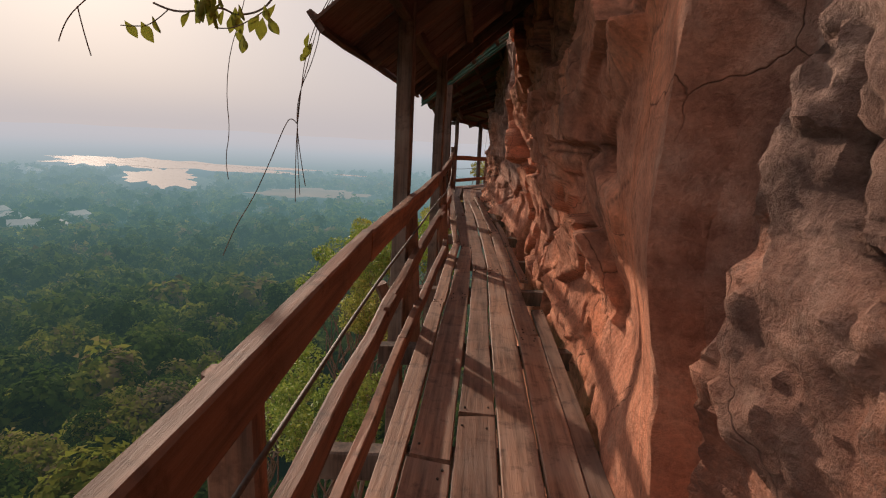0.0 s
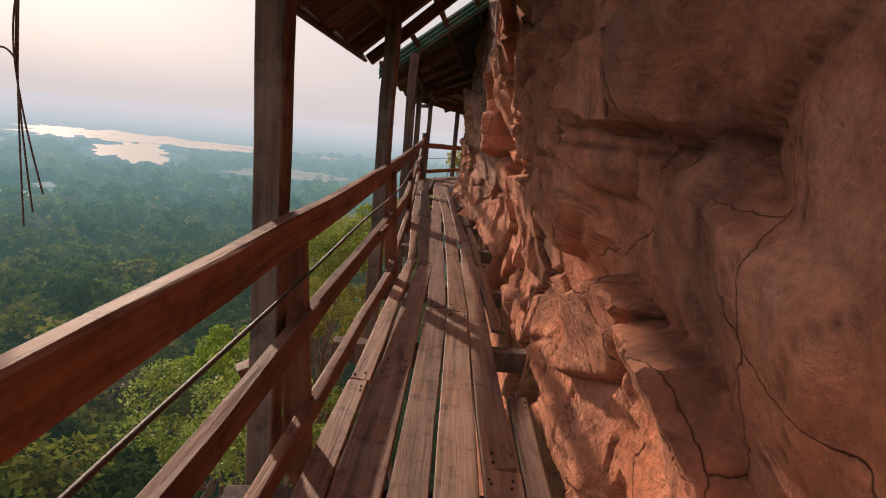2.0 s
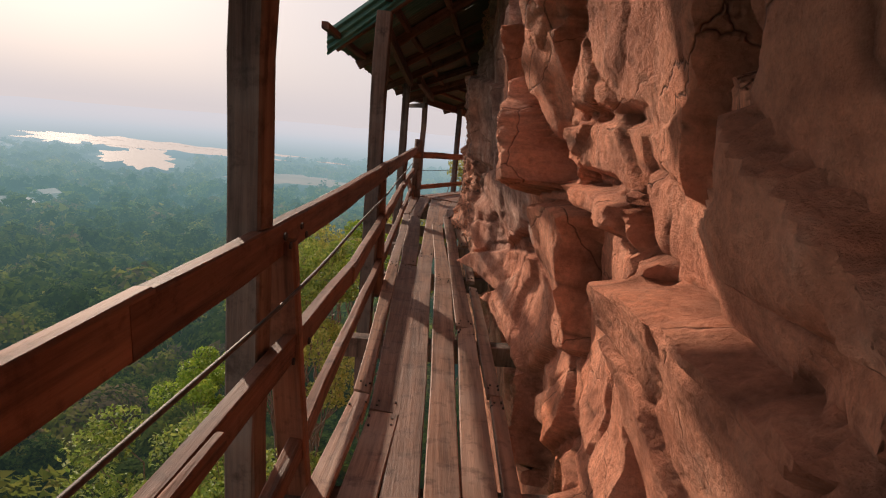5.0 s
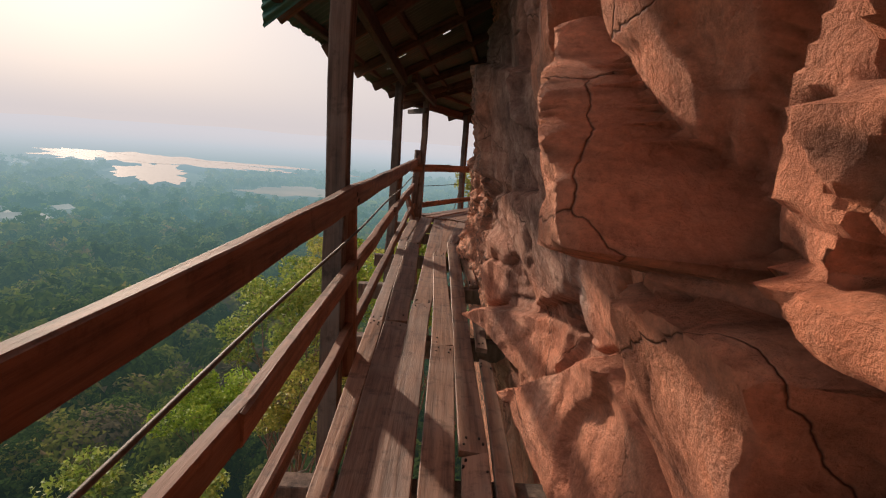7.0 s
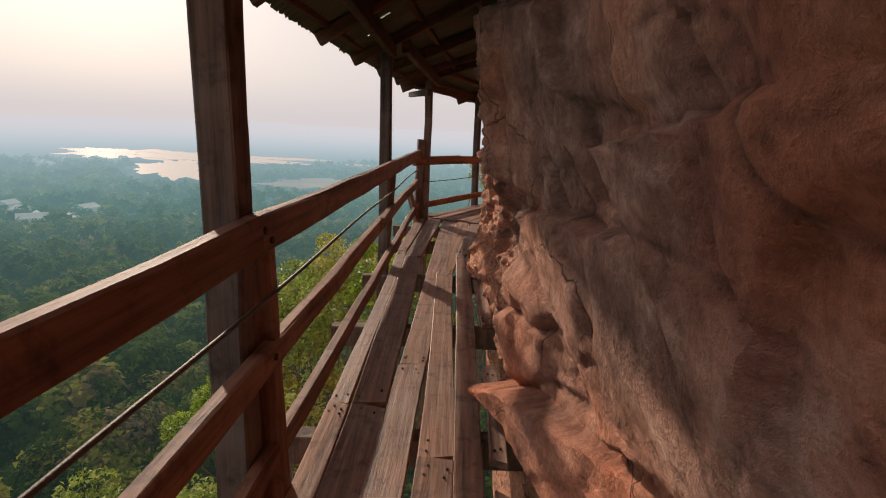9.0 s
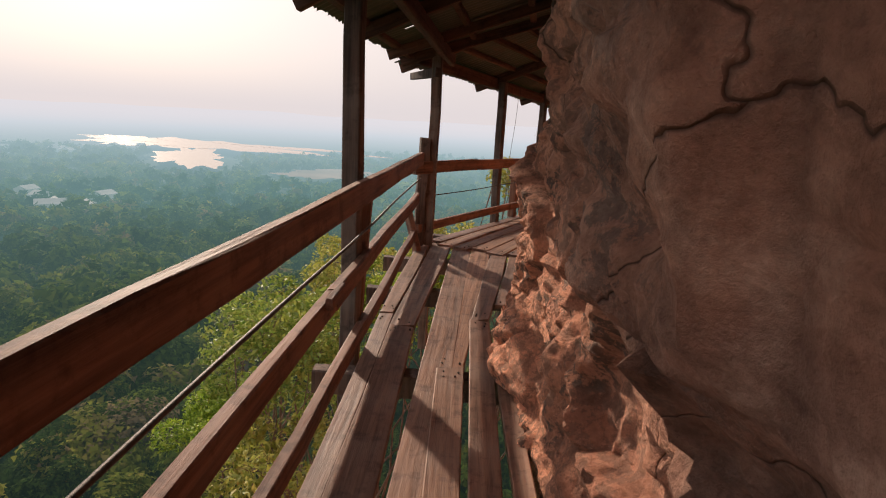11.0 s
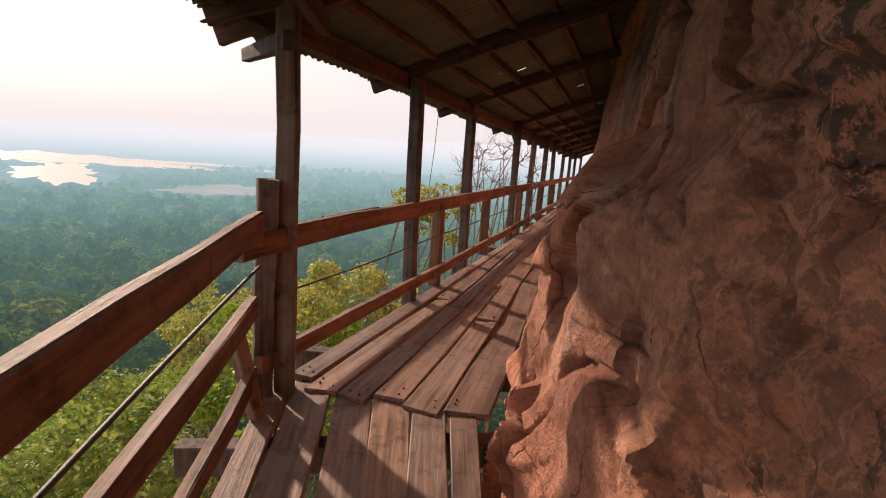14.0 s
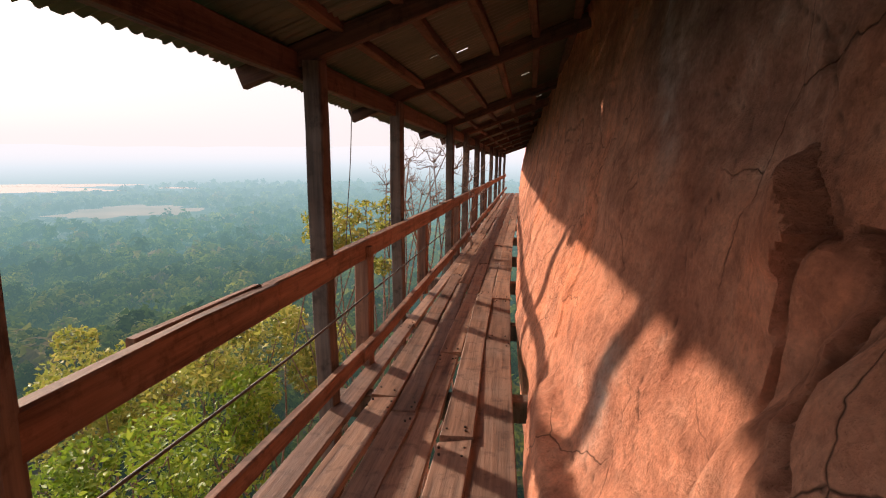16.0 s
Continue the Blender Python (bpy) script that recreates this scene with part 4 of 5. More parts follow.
    # long thin cracks
    crack = np.abs(fbm(p * np.array((0.8, 1.0)), 0.8, 4, 21))
    line = np.clip(1 - crack / 0.007, 0, 1)
    split = np.abs(fbm(lie * np.array((1.3, 1.0)), 1.5, 4, 27))
    line = np.maximum(line, np.clip(1 - split / 0.010, 0, 1) * np.interp(way, (1.9, 2.3, 5.0, 6.0, 7.0, 9.0, 13.6, 14.0, 14.8, 15.0), (0, 1, 1, 0.4, 0.8, 0, 0, 1, 1, 0.2)))
    x = x + 0.014 * line * (0.4 + 0.6 * calm)
    # the rounded boulder standing before the smooth wall, and the lichened bulge before the boulder
    rim = 12.50 - 0.85 * np.maximum(z - 1.05, 0) - y + 0.05 * warp[:, 0]
    k1 = np.clip(rim / 0.30, 0, 1)
    x = x - 0.10 * np.sqrt(k1) * np.interp(y, (11.0, 11.4), (0, 1)) * np.clip((2.3 - z) / 0.4, 0, 1)
    rim2 = 11.30 + 0.45 * (z - 0.8) - y + 0.08 * warp[:, 1]
    k2 = np.clip(rim2 / 0.18, 0, 1)
    x = x - 0.07 * np.sqrt(k2) * np.interp(y, (10.0, 10.6), (0, 1))
    # bedding joints: thin level cracks along the older part of the face
    level = np.full(len(p), 9.0)
    for zz0, ya, yb in ((1.27, 6.8, 8.6), (0.66, 6.9, 8.9), (1.93, 3.6, 9.2), (1.05, 3.7, 4.9), (0.95, 11.4, 12.3)):
        dz = np.abs(z - zz0 - 0.10 * warp[:, 0] - 0.05 * (y - ya)) + np.where((y > ya) & (y < yb), 0, 9)
        level = np.minimum(level, dz)
    joint = np.clip(1 - level / 0.012, 0, 1) * (fbm(p, 1.1, 2, 61) > -0.25)
    x = x + 0.016 * joint
    line = np.maximum(np.maximum(line, joint * (1 - within)), 0.8 * rimmed)
    line = np.maximum(line, np.clip(1 - np.abs(rim) / 0.02, 0, 1) * np.interp(y, (11.2, 11.5), (0, 1)) * (z < 2.2))
    line = np.maximum(line, np.clip(1 - np.abs(rim2) / 0.018, 0, 1) * (z < 1.6) * np.interp(y, (10.6, 10.9), (0, 1)))
    # rough surface: pitted at the start and on the lichened bulge, smooth on the slabs
    ruff = np.interp(y, (0.8, 1.05, 1.2, 2.6, 8.5, 8.8, 11.0, 11.4, 13.5), (2.4, 2.4, 0.25, 0.8, 0.8, 3.0, 3.0, 1.0, 0.35))
    ridge = 1 - 2 * np.abs(fbm(p, 4.5, 4, 35))
    x = x + 0.035 * fbm(p, 1.1, 3, 31) * (0.5 + 0.5 * calm) + 0.020 * ruff * fbm(p, 6.0, 5, 32) + 0.006 * fbm(p, 24.0, 3, 33) * ruff + 0.012 * (ruff - 0.2) * ridge
    # flaked skin of the lichened bulge: crisp shallow scabs
    # second term: lichen added on the start's rock, standing in for shade there
    li = np.clip(np.interp(y, (8.5, 8.8, 11.0, 11.4), (0, 1, 1, 0)) + 0.6 * np.interp(y, (-1, 0.9, 1.1), (1, 1, 0)), 0, 1)
    flake = np.clip((fbm(p, 5.5, 5, 71) - 0.06) / 0.05, 0, 1)
    pitted = np.clip((fbm(p + 9.0, 9.0, 4, 72) - 0.16) / 0.08, 0, 1)
    x = x - 0.014 * li * flake + 0.022 * li * pitted
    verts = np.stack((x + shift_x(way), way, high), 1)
    i, j = np.meshgrid(np.arange(ny - 1), np.arange(nz - 1), indexing="ij")
    a = (i * nz + j).ravel()
    quads = np.stack((a, a + 1, a + nz + 1, a + nz), 1)
    me = bpy.data.meshes.new(name)
    me.vertices.add(len(verts))
    me.vertices.foreach_set("co", verts.ravel())
    me.loops.add(quads.size)
    me.polygons.add(len(quads))
    me.loops.foreach_set("vertex_index", quads.ravel())
    me.polygons.foreach_set("loop_start", np.arange(0, quads.size, 4))
    me.polygons.foreach_set("loop_total", np.full(len(quads), 4))
    me.polygons.foreach_set("use_smooth", np.ones(len(quads), dtype=bool))
    me.update(calc_edges=True)
    at = me.attributes.new("crack", "FLOAT", "POINT")
    at.data.foreach_set("value", np.clip(np.maximum(calm * gap * 0.75, np.maximum(gap2 * np.minimum(fine, 1) * 0.6, np.maximum(line * 0.7, 0.35 * seam))), 0, 1))
    at = me.attributes.new("lichen", "FLOAT", "POINT")
    at.data.foreach_set("value", li * np.maximum(flake, 0.55))
    # where the bulge's colour is lightened to make up for missing light
    at = me.attributes.new("bulge_brighten", "FLOAT", "POINT")
    at.data.foreach_set("value", 0.75 * np.interp(y, (8.5, 8.8, 11.1, 11.5), (0, 1, 1, 0)) * np.clip(0.75 + 0.9 * fbm(p, 2.2, 4, 73), 0, 1))
    # last term: rough start rock, stained and darkened in place of missing shade
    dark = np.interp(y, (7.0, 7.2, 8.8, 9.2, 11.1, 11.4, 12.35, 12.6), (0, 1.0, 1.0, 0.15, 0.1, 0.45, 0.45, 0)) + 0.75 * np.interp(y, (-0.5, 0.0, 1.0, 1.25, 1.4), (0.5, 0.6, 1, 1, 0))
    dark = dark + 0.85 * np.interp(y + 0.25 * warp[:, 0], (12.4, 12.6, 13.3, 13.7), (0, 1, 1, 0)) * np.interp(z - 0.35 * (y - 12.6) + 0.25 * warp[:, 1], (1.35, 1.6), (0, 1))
    # shade on the overhang at the start, put into the colour
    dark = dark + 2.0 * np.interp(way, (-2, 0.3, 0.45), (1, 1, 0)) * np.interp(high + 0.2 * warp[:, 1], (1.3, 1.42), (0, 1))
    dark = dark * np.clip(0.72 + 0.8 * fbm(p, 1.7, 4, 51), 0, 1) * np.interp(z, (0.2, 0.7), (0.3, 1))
    at = me.attributes.new("dark_tone", "FLOAT", "POINT")
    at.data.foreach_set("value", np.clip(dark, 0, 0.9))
    wob = 0.05 * warp[:, 0]
    pale = 0.35 * np.exp(-((y - 11.78 + wob) / 0.07) ** 2) * np.interp(z, (0.75, 0.95, 1.9, 2.2), (0, 1, 1, 0.3)) + np.exp(-((y - 7.05 + wob + 0.2 * (z - 1)) / 0.10) ** 2) * np.interp(z, (0.5, 0.7, 1.15, 1.3), (0, 0.9, 0.9, 0))
    pale = pale + np.exp(-((y - 13.15 + wob) / 0.05) ** 2) * np.interp(z, (0.3, 0.5, 0.75, 0.9), (0, 1, 1, 0)) + 0.8 * np.exp(-((y - 13.4 + wob - 0.3 * (z - 2)) / 0.06) ** 2) * np.interp(z, (1.4, 1.7, 2.4), (0, 0.8, 0.8))
    pale = pale + 0.9 * np.exp(-((y - 1.15 + 0.5 * wob) / 0.02) ** 2) * np.interp(z, (0.4, 0.7, 2.2), (0, 1, 1))
    at = me.attributes.new("pale", "FLOAT", "POINT")
    at.data.foreach_set("value", np.clip(pale, 0, 1))
    me.set_sharp_from_angle(angle=radians(38))
    me.materials.append(M_ROCK)
    return tagged(new(name, me), label, "cliff", kind="structure")


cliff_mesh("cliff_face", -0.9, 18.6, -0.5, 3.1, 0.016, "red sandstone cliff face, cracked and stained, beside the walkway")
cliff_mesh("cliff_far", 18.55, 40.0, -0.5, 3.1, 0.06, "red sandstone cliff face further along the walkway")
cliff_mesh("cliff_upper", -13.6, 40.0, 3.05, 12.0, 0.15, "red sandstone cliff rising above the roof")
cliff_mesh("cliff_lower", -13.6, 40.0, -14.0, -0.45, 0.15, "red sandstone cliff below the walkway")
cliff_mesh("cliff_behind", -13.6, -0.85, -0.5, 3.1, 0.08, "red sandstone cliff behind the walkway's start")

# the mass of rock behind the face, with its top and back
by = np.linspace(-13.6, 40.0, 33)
bx = face_x(unbent_y(by), np.full(33, 1.2)) + shift_x(by) + 0.9
body_v, body_f = [], []
for y_, x_ in zip(by, bx):
    body_v += [(x_ + 0.9, y_, -16.0), (x_ - 0.6, y_, 11.9), (x_ + 3.0, y_, 13.5), (x_ + 22.0, y_, 12.0), (x_ + 26.0, y_, -20.0)]
for i in range(32):
    for j in range(5):
        k = (j + 1) % 5
        body_f.append((i * 5 + j, i * 5 + k, i * 5 + 5 + k, i * 5 + 5 + j))
body_f += [tuple(range(5)), tuple(range(160, 165))]
tagged(mesh_ob("cliff_body", body_v, body_f, M_ROCK), "mass of red sandstone behind the cliff face", "cliff", kind="structure")

# ---- distance: plain, forest, lake ----
DEEP = -88.0


def ground_h(x, y):
    r = np.hypot(x - 1.0, y)
    p = np.stack((x, y), 1)
    base = np.interp(r, (2, 14, 40, 90, 200, 420, 620), (-14, -17, -30, -42, -58, -75, -80))
    ridge = np.clip((r - 2600) / 2000, 0, 1) * 70 * (0.5 + 0.5 * fbm(p, 0.0011, 3, 44))
    return base + 5.0 * fbm(p, 0.014, 3, 41) * np.clip((r - 30) / 100, 0, 1) * np.clip((500 - r) / 200, 0, 1) + ridge


def ground_mesh():
    radii = np.concatenate((np.linspace(2, 200, 50), np.geomspace(206, 4700, 90)))
    ang = np.linspace(0, 2 * math.pi, 181)[:-1]
    rr, aa = np.meshgrid(radii, ang, indexing="ij")
    x, y = (1.0 + rr * np.cos(aa)).ravel(), (rr * np.sin(aa)).ravel()
    v = np.stack((x, y, ground_h(x, y)), 1)
    n = len(ang)
    faces = []
    for i in range(len(radii) - 1):
        for j in range(n):
            k = (j + 1) % n
            faces.append((i * n + j, (i + 1) * n + j, (i + 1) * n + k, i * n + k))
    faces.append(tuple(range(n)))
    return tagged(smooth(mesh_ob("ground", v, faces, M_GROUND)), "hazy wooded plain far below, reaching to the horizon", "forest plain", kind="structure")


ground_mesh()


LOBES = [(-650, 940, 95, 45, -25), (-560, 900, 120, 95, -38), (-395, 700, 40, 130, 30), (-455, 905, 165, 70, -18), (-360, 950, 110, 26, -4), (-185, 885, 30, 11, -15)]
BARE = [(-172, 610, 60, 48, 12)]


def in_lobes(x, y, lobes):
    inside = np.zeros(len(x), dtype=bool)
    for cx, cy, a, b, turn in lobes:
        c, s_ = math.cos(radians(turn)), math.sin(radians(turn))
        u, v = c * (x - cx) + s_ * (y - cy), -s_ * (x - cx) + c * (y - cy)
        inside |= (u / (a * 1.12 + 18)) ** 2 + (v / (b * 1.12 + 26)) ** 2 < 1.0
    return inside


def crown_field(name, label, count, rmin, rmax, a0, a1, size, tufts, leaf, seed):
    """Many tree crowns in a sector (degrees from +y to the left), each a heap of ragged leaf tufts in lobes, as one stand of wood."""
    rng = np.random.default_rng(seed)
    r = np.sqrt(rng.uniform(rmin ** 2, rmax ** 2, count))
    a = np.radians(rng.uniform(a0, a1, count))
    cx, cy = -np.sin(a) * r, np.cos(a) * r
    keep = ~in_lobes(cx, cy, LOBES + BARE)
    cx, cy = cx[keep], cy[keep]
    count = len(cx)
    cz = ground_h(cx, cy)
    rad = size * rng.uniform(0.5, 1.3, count) ** 1.2
    tall = rng.uniform(0.75, 1.25, count)
    lobes = 7
    ld = rng.normal(size=(count, lobes, 3))
    ld[:, :, 2] = np.abs(ld[:, :, 2]) * 0.9 + 0.15
    ld /= np.linalg.norm(ld, axis=2)[:, :, None]
    lc = ld * rng.uniform(0.35, 0.75, (count, lobes, 1))
    m = count * tufts
    own = np.repeat(np.arange(count), tufts)
    pick = rng.integers(0, lobes, m)
    d = rng.normal(size=(m, 3))
    d[:, 2] = d[:, 2] * 0.8 + 0.35
    d /= np.linalg.norm(d, axis=1)[:, None]
    rel = lc[own, pick] + d * rng.uniform(0.30, 0.46, (m, 1))
    centre = np.stack((cx, cy, cz + rad * 0.9 * tall), 1)[own] + rel * np.stack((rad, rad, rad * tall), 1)[own]
    # each tuft: a triangle lying roughly along the crown's surface, tipped at random
    n = rel / np.linalg.norm(rel, axis=1)[:, None] + rng.normal(size=(m, 3)) * 0.35
    n /= np.linalg.norm(n, axis=1)[:, None]
    h = np.cross(n, rng.normal(size=(m, 3)))
    h /= np.linalg.norm(h, axis=1)[:, None]
    g = np.cross(n, h)
    w = (leaf * rng.uniform(0.5, 1.3, m) * (rad[own] / size))[:, None]
    v = np.stack((centre + h * w, centre - 0.5 * h * w + 0.87 * g * w, centre - 0.5 * h * w - 0.87 * g * w), 1)
    me = bpy.data.meshes.new(name)
    me.vertices.add(m * 3)
    me.vertices.foreach_set("co", v.ravel())
    me.loops.add(m * 3)
    me.polygons.add(m)
    me.loops.foreach_set("vertex_index", np.arange(m * 3))
    me.polygons.foreach_set("loop_start", np.arange(0, m * 3, 3))
    me.polygons.foreach_set("loop_total", np.full(m, 3))
    me.update(calc_edges=True)
    tint = me.attributes.new("tint", "FLOAT", "POINT")
    tint.data.foreach_set("value", np.repeat(np.clip(rng.beta(1.6, 1.9, count)[own] + rng.normal(size=m) * 0.07, 0, 1), 3))
    me.materials.append(M_CROWNS)
    return tagged(new(name, me), label, "forest", kind="stuff")


crown_field("slope_forest", "leafy crowns on the slope right below the cliff", 330, 24, 78, -30, 84, 3.6, 1700, 0.24, 5)
crown_field("near_forest", "dense mixed forest of green and yellowing crowns below the cliff", 900, 70, 150, -35, 80, 4.4, 460, 0.50, 1)
crown_field("middle_forest", "green forest canopy on the plain", 3800, 135, 340, -35, 70, 4.9, 100, 1.1, 2)
crown_field("far_forest", "hazy green canopy of the far plain", 12000, 320, 1000, -38, 66, 6.0, 24, 2.2, 3)


# some 10 m above the ground, so the camera sees the sheets over the crowns
LAKE_Z = -70.5


def shore(name, mat, label, category, rings, rag, seed):
    """A flat sheet of water or soil from overlapping lobes (x, y, half length, half width, turn) cut to one ragged outline each."""
    rng = random.Random(seed)
    root = tagged(new(name), label, category, kind="structure")
    for k, (cx, cy, a, b, turn) in enumerate(rings):
        n, v = 90, []
        ph = [rng.uniform(0, 6.28) for _ in range(4)]
        for i in range(n):
            w = 2 * math.pi * i / n
            r = 1 + rag * (0.5 * math.sin(3 * w + ph[0]) + 0.4 * math.sin(7 * w + ph[1]) + 0.3 * math.sin(13 * w + ph[2]) + 0.2 * math.sin(23 * w + ph[3]))
            ex, ey = a * r * math.cos(w), b * r * math.sin(w)
            c, s_ = math.cos(radians(turn)), math.sin(radians(turn))
            v.append((cx + c * ex - s_ * ey, cy + s_ * ex + c * ey, LAKE_Z + 0.6 + 0.05 * k))
        mesh_ob("sheet", v, [tuple(range(n))], mat, root)
    return root


shore("water", M_WATER, "pale still lake raised above the hazy plain", "lake", LOBES, 0.30, 4)
shore("field", M_FIELD, "bare pinkish cleared field among the trees", "field", BARE, 0.25, 9)
rng_t = random.Random(12)
for k in range(26):
    # white-walled houses of the far villages
    ax, ay = rng_t.choice(((-573, 713), (-640, 700), (-600, 800), (-296, 358)))
    hx, hy = ax + rng_t.uniform(-60, 60), ay + rng_t.uniform(-60, 60)
    w, d, h = rng_t.uniform(4, 9), rng_t.uniform(4, 7), rng_t.uniform(3, 5)
    z = float(ground_h(np.array([hx]), np.array([hy]))[0]) + 6.5
    v = [(-w, -d, -8), (w, -d, -8), (w, d, -8), (-w, d, -8), (-w, -d, h), (w, -d, h), (w, d, h), (-w, d, h), (-w, 0, h + 2.5), (w, 0, h + 2.5)]
    house = mesh_ob("house", v, [(0, 1, 5, 4), (1, 2, 6, 9, 5), (2, 3, 7, 6), (3, 0, 4, 8, 7), (4, 5, 9, 8), (6, 7, 8, 9)], M_TOWN)
    house.matrix_world = pose(hx, hy, z, 0, 0, rng_t.uniform(0, 180))
    tagged(house, "tiny pale house of a village on the far plain", "house", "village houses")


# ---- trees and shrubs that rise beside the walkway ----
def leaves_mesh(name, centres, radii, count, size, mat, seed):
    """Leaves as bent blades about the given centres, denser towards each clump's skin."""
    rng = np.random.default_rng(seed)
    k = len(centres)
    pick = rng.integers(0, k, count)
    d = rng.normal(size=(count, 3))
    d /= np.linalg.norm(d, axis=1)[:, None]
    c = np.array(centres)[pick] + d * (np.array(radii)[pick] * rng.uniform(0.25, 1.0, count) ** 0.5)[:, None] * np.array((1, 1, 0.75))
    n = rng.normal(size=(count, 3)) + np.array((0, 0, 0.7))
    n /= np.linalg.norm(n, axis=1)[:, None]
    h = np.cross(n, rng.normal(size=(count, 3)))
    h /= np.linalg.norm(h, axis=1)[:, None]
    g = np.cross(n, h)
    ln = (size * rng.uniform(0.6, 1.3, count))[:, None]
    wd = ln * 0.24
    fold = n * ln * 0.12
    v = np.stack((c - h * ln * 0.5, c + g * wd + fold * 0.5, c + h * ln * 0.5 - fold, c - g * wd + fold * 0.5), 1)
    q = np.arange(count * 4).reshape(count, 4)
    f = np.concatenate((q[:, [0, 1, 2]], q[:, [0, 2, 3]]))
    me = bpy.data.meshes.new(name)
    me.vertices.add(count * 4)
    me.vertices.foreach_set("co", v.ravel())
    me.loops.add(f.size)
    me.polygons.add(len(f))
    me.loops.foreach_set("vertex_index", f.ravel())
    me.polygons.foreach_set("loop_start", np.arange(0, f.size, 3))
    me.polygons.foreach_set("loop_total", np.full(len(f), 3))
    me.update(calc_edges=True)
    me.materials.append(mat)
    return me


def limb(bm, a, b, r0, r1, rng, sides=6, bend=0.12):
    """A tapered, bent limb from a to b, added to a bmesh."""
    a, b = Vector(a), Vector(b)
    n = 5
    axis = (b - a).normalized()
    u = axis.orthogonal().normalized()
    w = axis.cross(u)
    ln = (b - a).length
    rings = []
    for i in range(n + 1):
        f = i / n
        c = a.lerp(b, f) + (u * rng.uniform(-1, 1) + w * rng.uniform(-1, 1)) * bend * ln * (0.0 if i in (0, n) else 0.35)
        r = r0 + (r1 - r0) * f
        rings.append([bm.verts.new(c + (u * math.cos(2 * math.pi * k / sides) + w * math.sin(2 * math.pi * k / sides)) * r) for k in range(sides)])
    for p, q in zip(rings, rings[1:]):
        for k in range(sides):
            bm.faces.new((p[k], p[(k + 1) % sides], q[(k + 1) % sides], q[k]))


def tree(name, foot, top, spread, count, size, mat, bark, seed, label, clumps=14, bare=False):
    rng = random.Random(seed)
    foot, top = Vector(foot), Vector(top)
    root = group_of(name, label, "tree", foot)
    bm = bmesh.new()
    fork = foot.lerp(top, 0.55)
    limb(bm, foot, fork, 0.09 * spread ** 0.5 + 0.04, 0.06 * spread ** 0.5, rng, 8, 0.08)
    centres, radii = [], []
    for k in range(clumps):
        a = 2.4 * k + rng.uniform(-0.4, 0.4)
        rr = spread * rng.uniform(0.25, 0.95)
        c = Vector((top.x + rr * math.cos(a), top.y + rr * math.sin(a), top.z - spread * (0.1 + 1.2 * (k / clumps)) * rng.uniform(0.6, 1.1)))
        start = fork.lerp(top, rng.uniform(0.0, 0.5))
        limb(bm, start, c, 0.030 * spread ** 0.5, 0.008, rng, 5, 0.2)
        for _ in range(5 if bare else 3):
            tip = c + Vector((rng.uniform(-1, 1), rng.uniform(-1, 1), rng.uniform(-0.3, 1.1 if bare else 0.8))) * spread * 0.33
            limb(bm, c, tip, 0.009, 0.003, rng, 4, 0.25)
            if bare:
                for _ in range(4):
                    limb(bm, c.lerp(tip, rng.uniform(0.3, 0.9)), tip + Vector((rng.uniform(-1, 1), rng.uniform(-1, 1), rng.uniform(-0.2, 1))) * spread * 0.2, 0.004, 0.0015, rng, 3, 0.3)
        centres.append(tuple(c))
        radii.append(spread * rng.uniform(0.22, 0.42))
    me = bpy.data.meshes.new("trunk")
    bm.to_mesh(me)
    bm.free()
    me.materials.append(bark)
    trunk = smooth(new("trunk", me))
    trunk.parent = root
    trunk.matrix_parent_inverse = root.matrix_world.inverted()
    if not bare:
        crown = new("crown", leaves_mesh("crown", centres, radii, count, size, mat, seed))
        crown.parent = root
        crown.matrix_parent_inverse = root.matrix_world.inverted()
    return root


def gz(x, y):
    return float(ground_h(np.array([float(x)]), np.array([float(y)]))[0])


TREES = [  # top x, y, z, spread, leaves, leaf length, dry
    (-2.83, 18.0, -2.06, 1.45, 5200, 0.12, 0), (-4.57, 21.6, -3.5, 1.9, 5200, 0.14, 0), (-1.36, 20.5, -1.89, 1.65, 7000, 0.11, 2), (-0.33, 22.6, -1.41, 1.35, 5600, 0.11, 1),
    (-2.31, 16.0, -3.35, 1.45, 5200, 0.11, 1), (-3.0, 13.0, -5.1, 1.9, 5200, 0.13, 0), (-11.7, 31.7, -12.2, 2.7, 6500, 0.22, 2), (-6.1, 16.6, -7.1, 2.2, 5500, 0.16, 0), (1.35, 21.6, 0.50, 0.72, 1900, 0.09, 1), (-4.16, 26.4, -3.16, 2.0, 5600, 0.15, 1)]
for k, (tx, ty, tz, sp, cnt, lf, dry) in enumerate(TREES):
    foot_x, foot_y = (tx - 0.4, ty + 0.3) if tz < 0 else (tx - 0.2, ty + 0.5)
    z0 = gz(foot_x, foot_y)
    tree("tree", (foot_x, foot_y, z0 - 0.3), (tx, ty, tz), sp, cnt, lf, (M_LEAF, M_LEAF_DRY, M_LEAF_FRESH)[dry], M_BARK, 100 + k,
         ("slender green tree rising beside the walkway", "yellow-green leafy tree below the railing", "bright green young tree below the walkway")[dry])
tree("tree", (2.1, 22.0, gz(2.1, 22.0)), (2.45, 21.4, 1.30), 0.85, 0, 0.1, M_LEAF, M_BARE, 140, "bare pale tree with fine leafless twigs", 16, True)

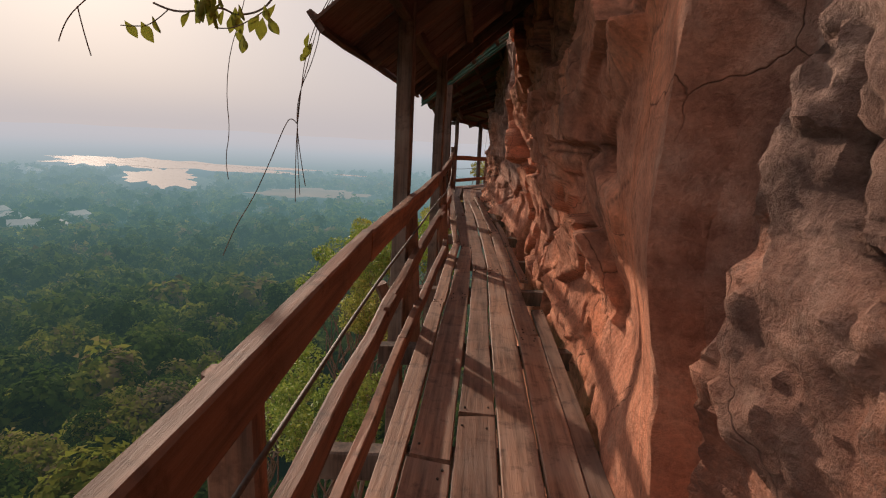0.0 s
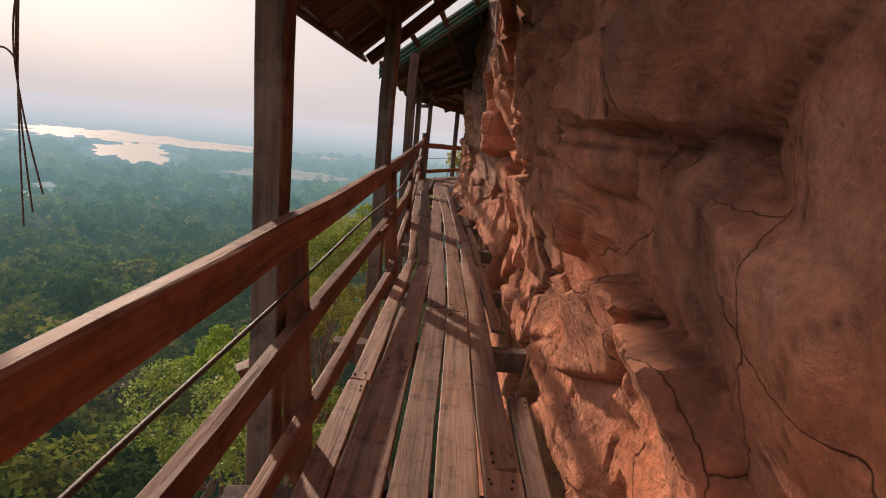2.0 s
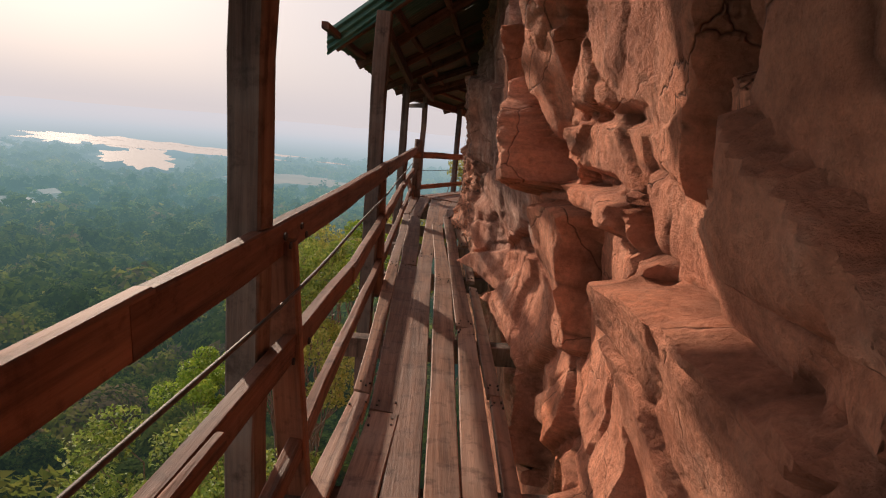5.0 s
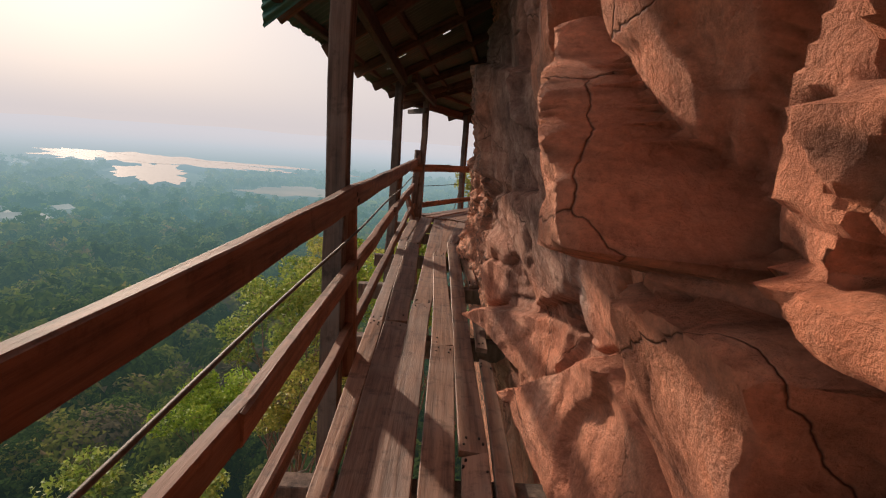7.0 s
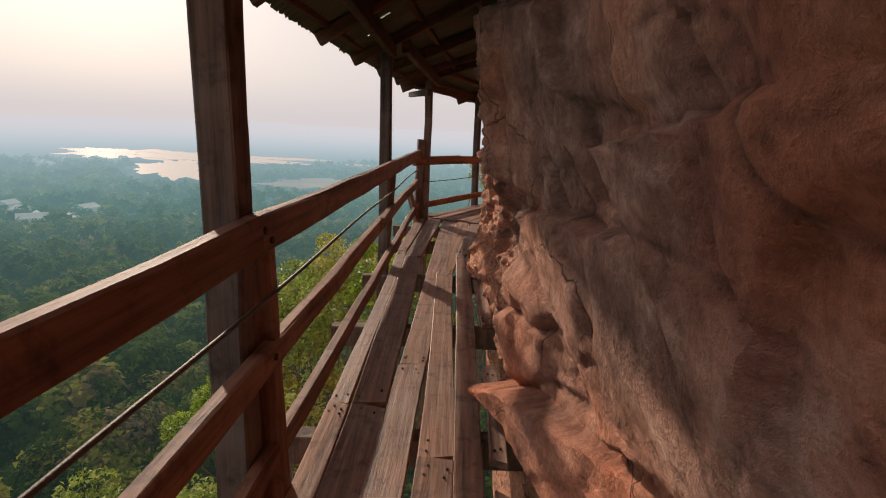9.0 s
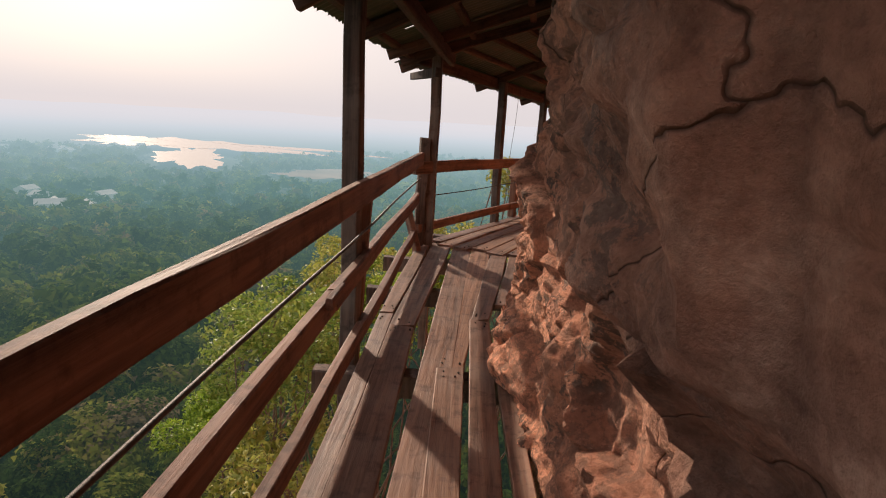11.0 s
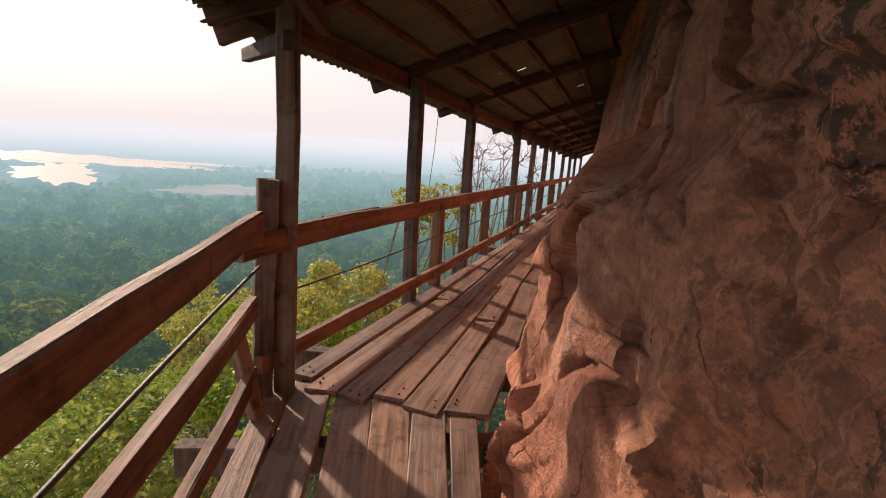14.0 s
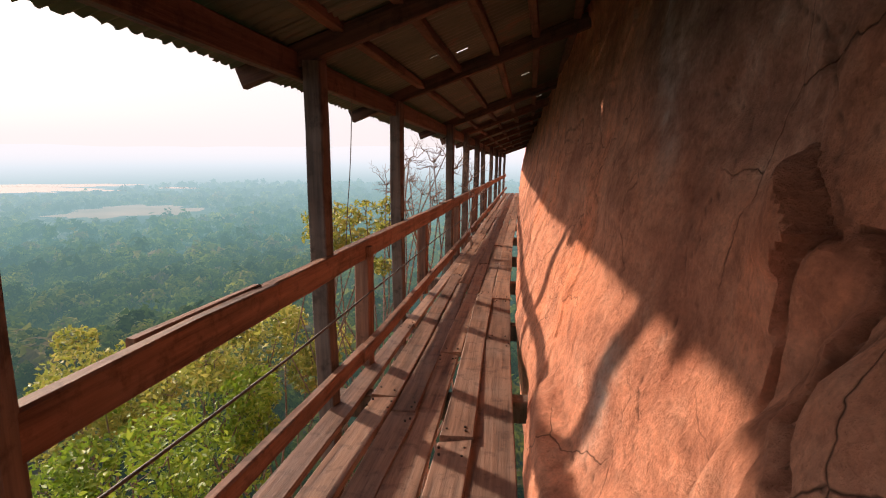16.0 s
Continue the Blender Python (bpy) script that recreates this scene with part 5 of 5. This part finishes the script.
# ---- the leafy branch and dry vines that hang by the first roof ----
branch = group_of("hanging_branch", "thin hanging branch with yellow-green leaves", "branch", (-0.42, 2.10, 2.24))
TWIGS = [[(-0.27, 2.44, 2.48), (-0.42, 2.10, 2.15), (-0.58, 2.08, 2.05), (-0.66, 2.10, 1.94), (-0.81, 2.12, 1.91), (-0.88, 2.10, 1.95), (-1.03, 2.08, 1.91), (-1.14, 2.10, 1.92), (-1.21, 2.10, 1.95)],
         [(-1.14, 2.10, 1.92), (-1.22, 2.10, 1.85), (-1.31, 2.12, 1.84), (-1.38, 2.10, 1.84)], [(-0.66, 2.10, 1.94), (-0.75, 2.10, 1.88), (-0.84, 2.08, 1.84), (-0.91, 2.10, 1.85)]]
for k, pts in enumerate(TWIGS):
    cable("twig", pts, 0.005 if k == 0 else 0.0028, M_VINE, branch)
far_twig = group_of("bare_twig", "thin leafless hanging twig", "branch", (-1.37, 2.10, 2.08))
for pts in ([(-1.17, 2.20, 2.26), (-1.43, 2.10, 2.03), (-1.59, 2.10, 1.92), (-1.67, 2.10, 1.83), (-1.70, 2.10, 1.75)], [(-1.59, 2.10, 1.92), (-1.57, 2.10, 1.80), (-1.54, 2.10, 1.69)]):
    cable("twig", pts, 0.003, M_VINE, far_twig)
rng_b = random.Random(31)


def leaf(parent, at, length, m_turn):
    """One pointed oval leaf hanging from its stalk."""
    n = 7
    verts, faces = [(0, 0, 0.015)], []
    for i in range(1, n):
        f = i / n
        w = 0.30 * length * math.sin(math.pi * f ** 0.85)
        verts += [(-w, 0.012 * math.sin(3 * f), -f * length), (0, -0.006, -f * length), (w, 0.012 * math.sin(3 * f), -f * length)]
    verts.append((0, 0, -length))
    faces += [(0, 1, 2), (0, 2, 3)]
    for i in range(n - 2):
        q = 1 + 3 * i
        faces += [(q, q + 3, q + 4, q + 1), (q + 1, q + 4, q + 5, q + 2)]
    q = 1 + 3 * (n - 2)
    faces += [(q, len(verts) - 1, q + 1), (q + 1, len(verts) - 1, q + 2)]
    ob = smooth(mesh_ob("leaf", verts, faces, M_LEAF_NEAR, parent))
    ob.matrix_parent_inverse = parent.matrix_world.inverted()
    ob.matrix_world = Matrix.Translation(at) @ m_turn
    ob.matrix_basis = Matrix.Translation(at) @ m_turn
    return ob


for k in range(30):
    f = rng_b.random() ** 0.8
    at = Vector((-0.61 - 0.41 * f, 2.1 + rng_b.uniform(-0.06, 0.06), 1.94 - 0.06 * math.sin(6 * f) + rng_b.uniform(-0.09, 0.05)))
    leaf(branch, at, rng_b.uniform(0.06, 0.10), pose(0, 0, 0, rng_b.uniform(-35, 35), rng_b.uniform(-30, 30), rng_b.uniform(0, 180)))
for at in ((-1.27, 2.10, 1.85), (-1.35, 2.10, 1.85), (-1.22, 2.11, 1.88), (-0.45, 2.59, 2.00), (-0.42, 2.57, 1.95), (-0.61, 2.71, 1.88), (-0.65, 2.74, 1.84), (-0.63, 2.73, 1.94)):
    leaf(branch, at, rng_b.uniform(0.06, 0.10), pose(0, 0, 0, rng_b.uniform(-25, 25), rng_b.uniform(-40, 40), rng_b.uniform(0, 180)))
vines = group_of("vine", "dry brown vine strands hanging from the roof's edge", "vine", (-0.56, 2.75, 2.21))
for dx in (-0.012, 0.0, 0.014):
    cable("strand", [(-0.44 + dx, 2.75, 2.25), (-0.56 + dx, 2.75, 2.07), (-0.63 + 2 * dx, 2.75 + dx, 1.82), (-0.70 - dx, 2.75, 1.57), (-0.71 + dx, 2.75 - dx, 1.28), (-0.69 + 2.5 * dx, 2.75, 0.98 + 4 * dx)], 0.0026, M_VINE, vines)
cable("strand", [(-0.71, 2.75, 1.42), (-0.73, 2.75, 1.45), (-0.77, 2.75, 1.44), (-0.87, 2.75, 1.20), (-0.99, 2.75, 0.94), (-1.12, 2.75, 0.74), (-1.20, 2.75, 0.55)], 0.003, M_VINE, vines)
thin = group_of("vine", "single thin dry vine hanging down", "vine", (-1.08, 2.75, 1.95))
cable("strand", [(-0.89, 2.59, 2.36), (-1.04, 2.75, 2.04), (-1.12, 2.75, 1.83), (-1.15, 2.75, 1.57), (-1.13, 2.75, 1.35), (-1.17, 2.75, 1.17), (-1.15, 2.75, 1.05)], 0.0025, M_VINE, thin)
wire = group_of("vine", "thin dry strand hanging from the eave", "vine", (0.97, 16.9, 1.7))
cable("strand", [(1.0, 16.95, 1.78), (1.0, 16.95, 1.60), (0.98, 16.95, 1.2), (0.95, 16.95, 0.9), (0.94, 16.95, 0.62)], 0.003, M_VINE, wire)

# ---- braces and stubs outside the deck ----
def stub(p0, p1, w, h, label):
    return tagged(beam("brace", p0, p1, w, h, M_RAIL, None, rough=0.008), label, "brace", "braces outside the railing")


stub((0.06, 3.45, -0.55), (-0.24, 3.32, 0.27), 0.085, 0.085, "round-topped slanting timber stub beside a post")
stub((0.15, 14.1, -0.45), (-0.15, 14.35, 0.40), 0.07, 0.07, "slanting timber brace at the railing's corner")
stub((0.06, 8.49, -0.5), (-0.01, 8.50, 0.68), 0.10, 0.05, "split timber cleat nailed beside a post")
stub((-0.13, 11.70, 0.80), (-0.13, 11.70, 0.97), 0.07, 0.06, "sawn timber block beside a post outside the rail")
cleat = beam("cleat", side2(15.0, 0.05, 0.815), side2(15.55, 0.05, 0.815), 0.04, 0.06, M_RAIL, railing2)
for y in (1.9, 5.0, 11.1):
    beam("cleat", rail_at(y - 0.18, 0.60) + Vector((0.035, 0, 0)), rail_at(y + 0.05, 0.60) + Vector((0.035, 0, 0)), 0.03, 0.05, M_RAIL, railing)

# ---- unseen tree above the first roof, added to shade the cliff and carry the branch ----
shade_caster = group_of("unseen_shade_tree", "unseen tree above the first roof, added to shade the cliff", "tree", (0.95, 4.6, 4.6))
bm = bmesh.new()
rng_l = random.Random(55)
limb(bm, (0.95, 4.6, 4.6), (-0.35, 4.0, 3.8), 0.09, 0.06, rng_l, 8)
cl, cr = [], []
for k in range(8):
    c = Vector((-1.0 + rng_l.uniform(-0.6, 0.55), rng_l.uniform(1.9, 5.1), rng_l.uniform(2.95, 4.4)))
    limb(bm, (-0.35, 4.0, 3.8), c, 0.03, 0.008, rng_l, 5)
    cl.append(tuple(c))
    cr.append(rng_l.uniform(0.25, 0.42))
limb(bm, (-0.35, 4.0, 3.8), (-0.25, 2.44, 2.52), 0.012, 0.005, rng_l, 5)
me = bpy.data.meshes.new("trunk")
bm.to_mesh(me)
bm.free()
me.materials.append(M_BARK)
for nm, dat in (("trunk", me), ("crown", leaves_mesh("crown", cl, cr, 2200, 0.10, M_LEAF_NEAR, 77))):
    ob = new(nm, dat)
    ob.parent = shade_caster
    ob.matrix_parent_inverse = shade_caster.matrix_world.inverted()
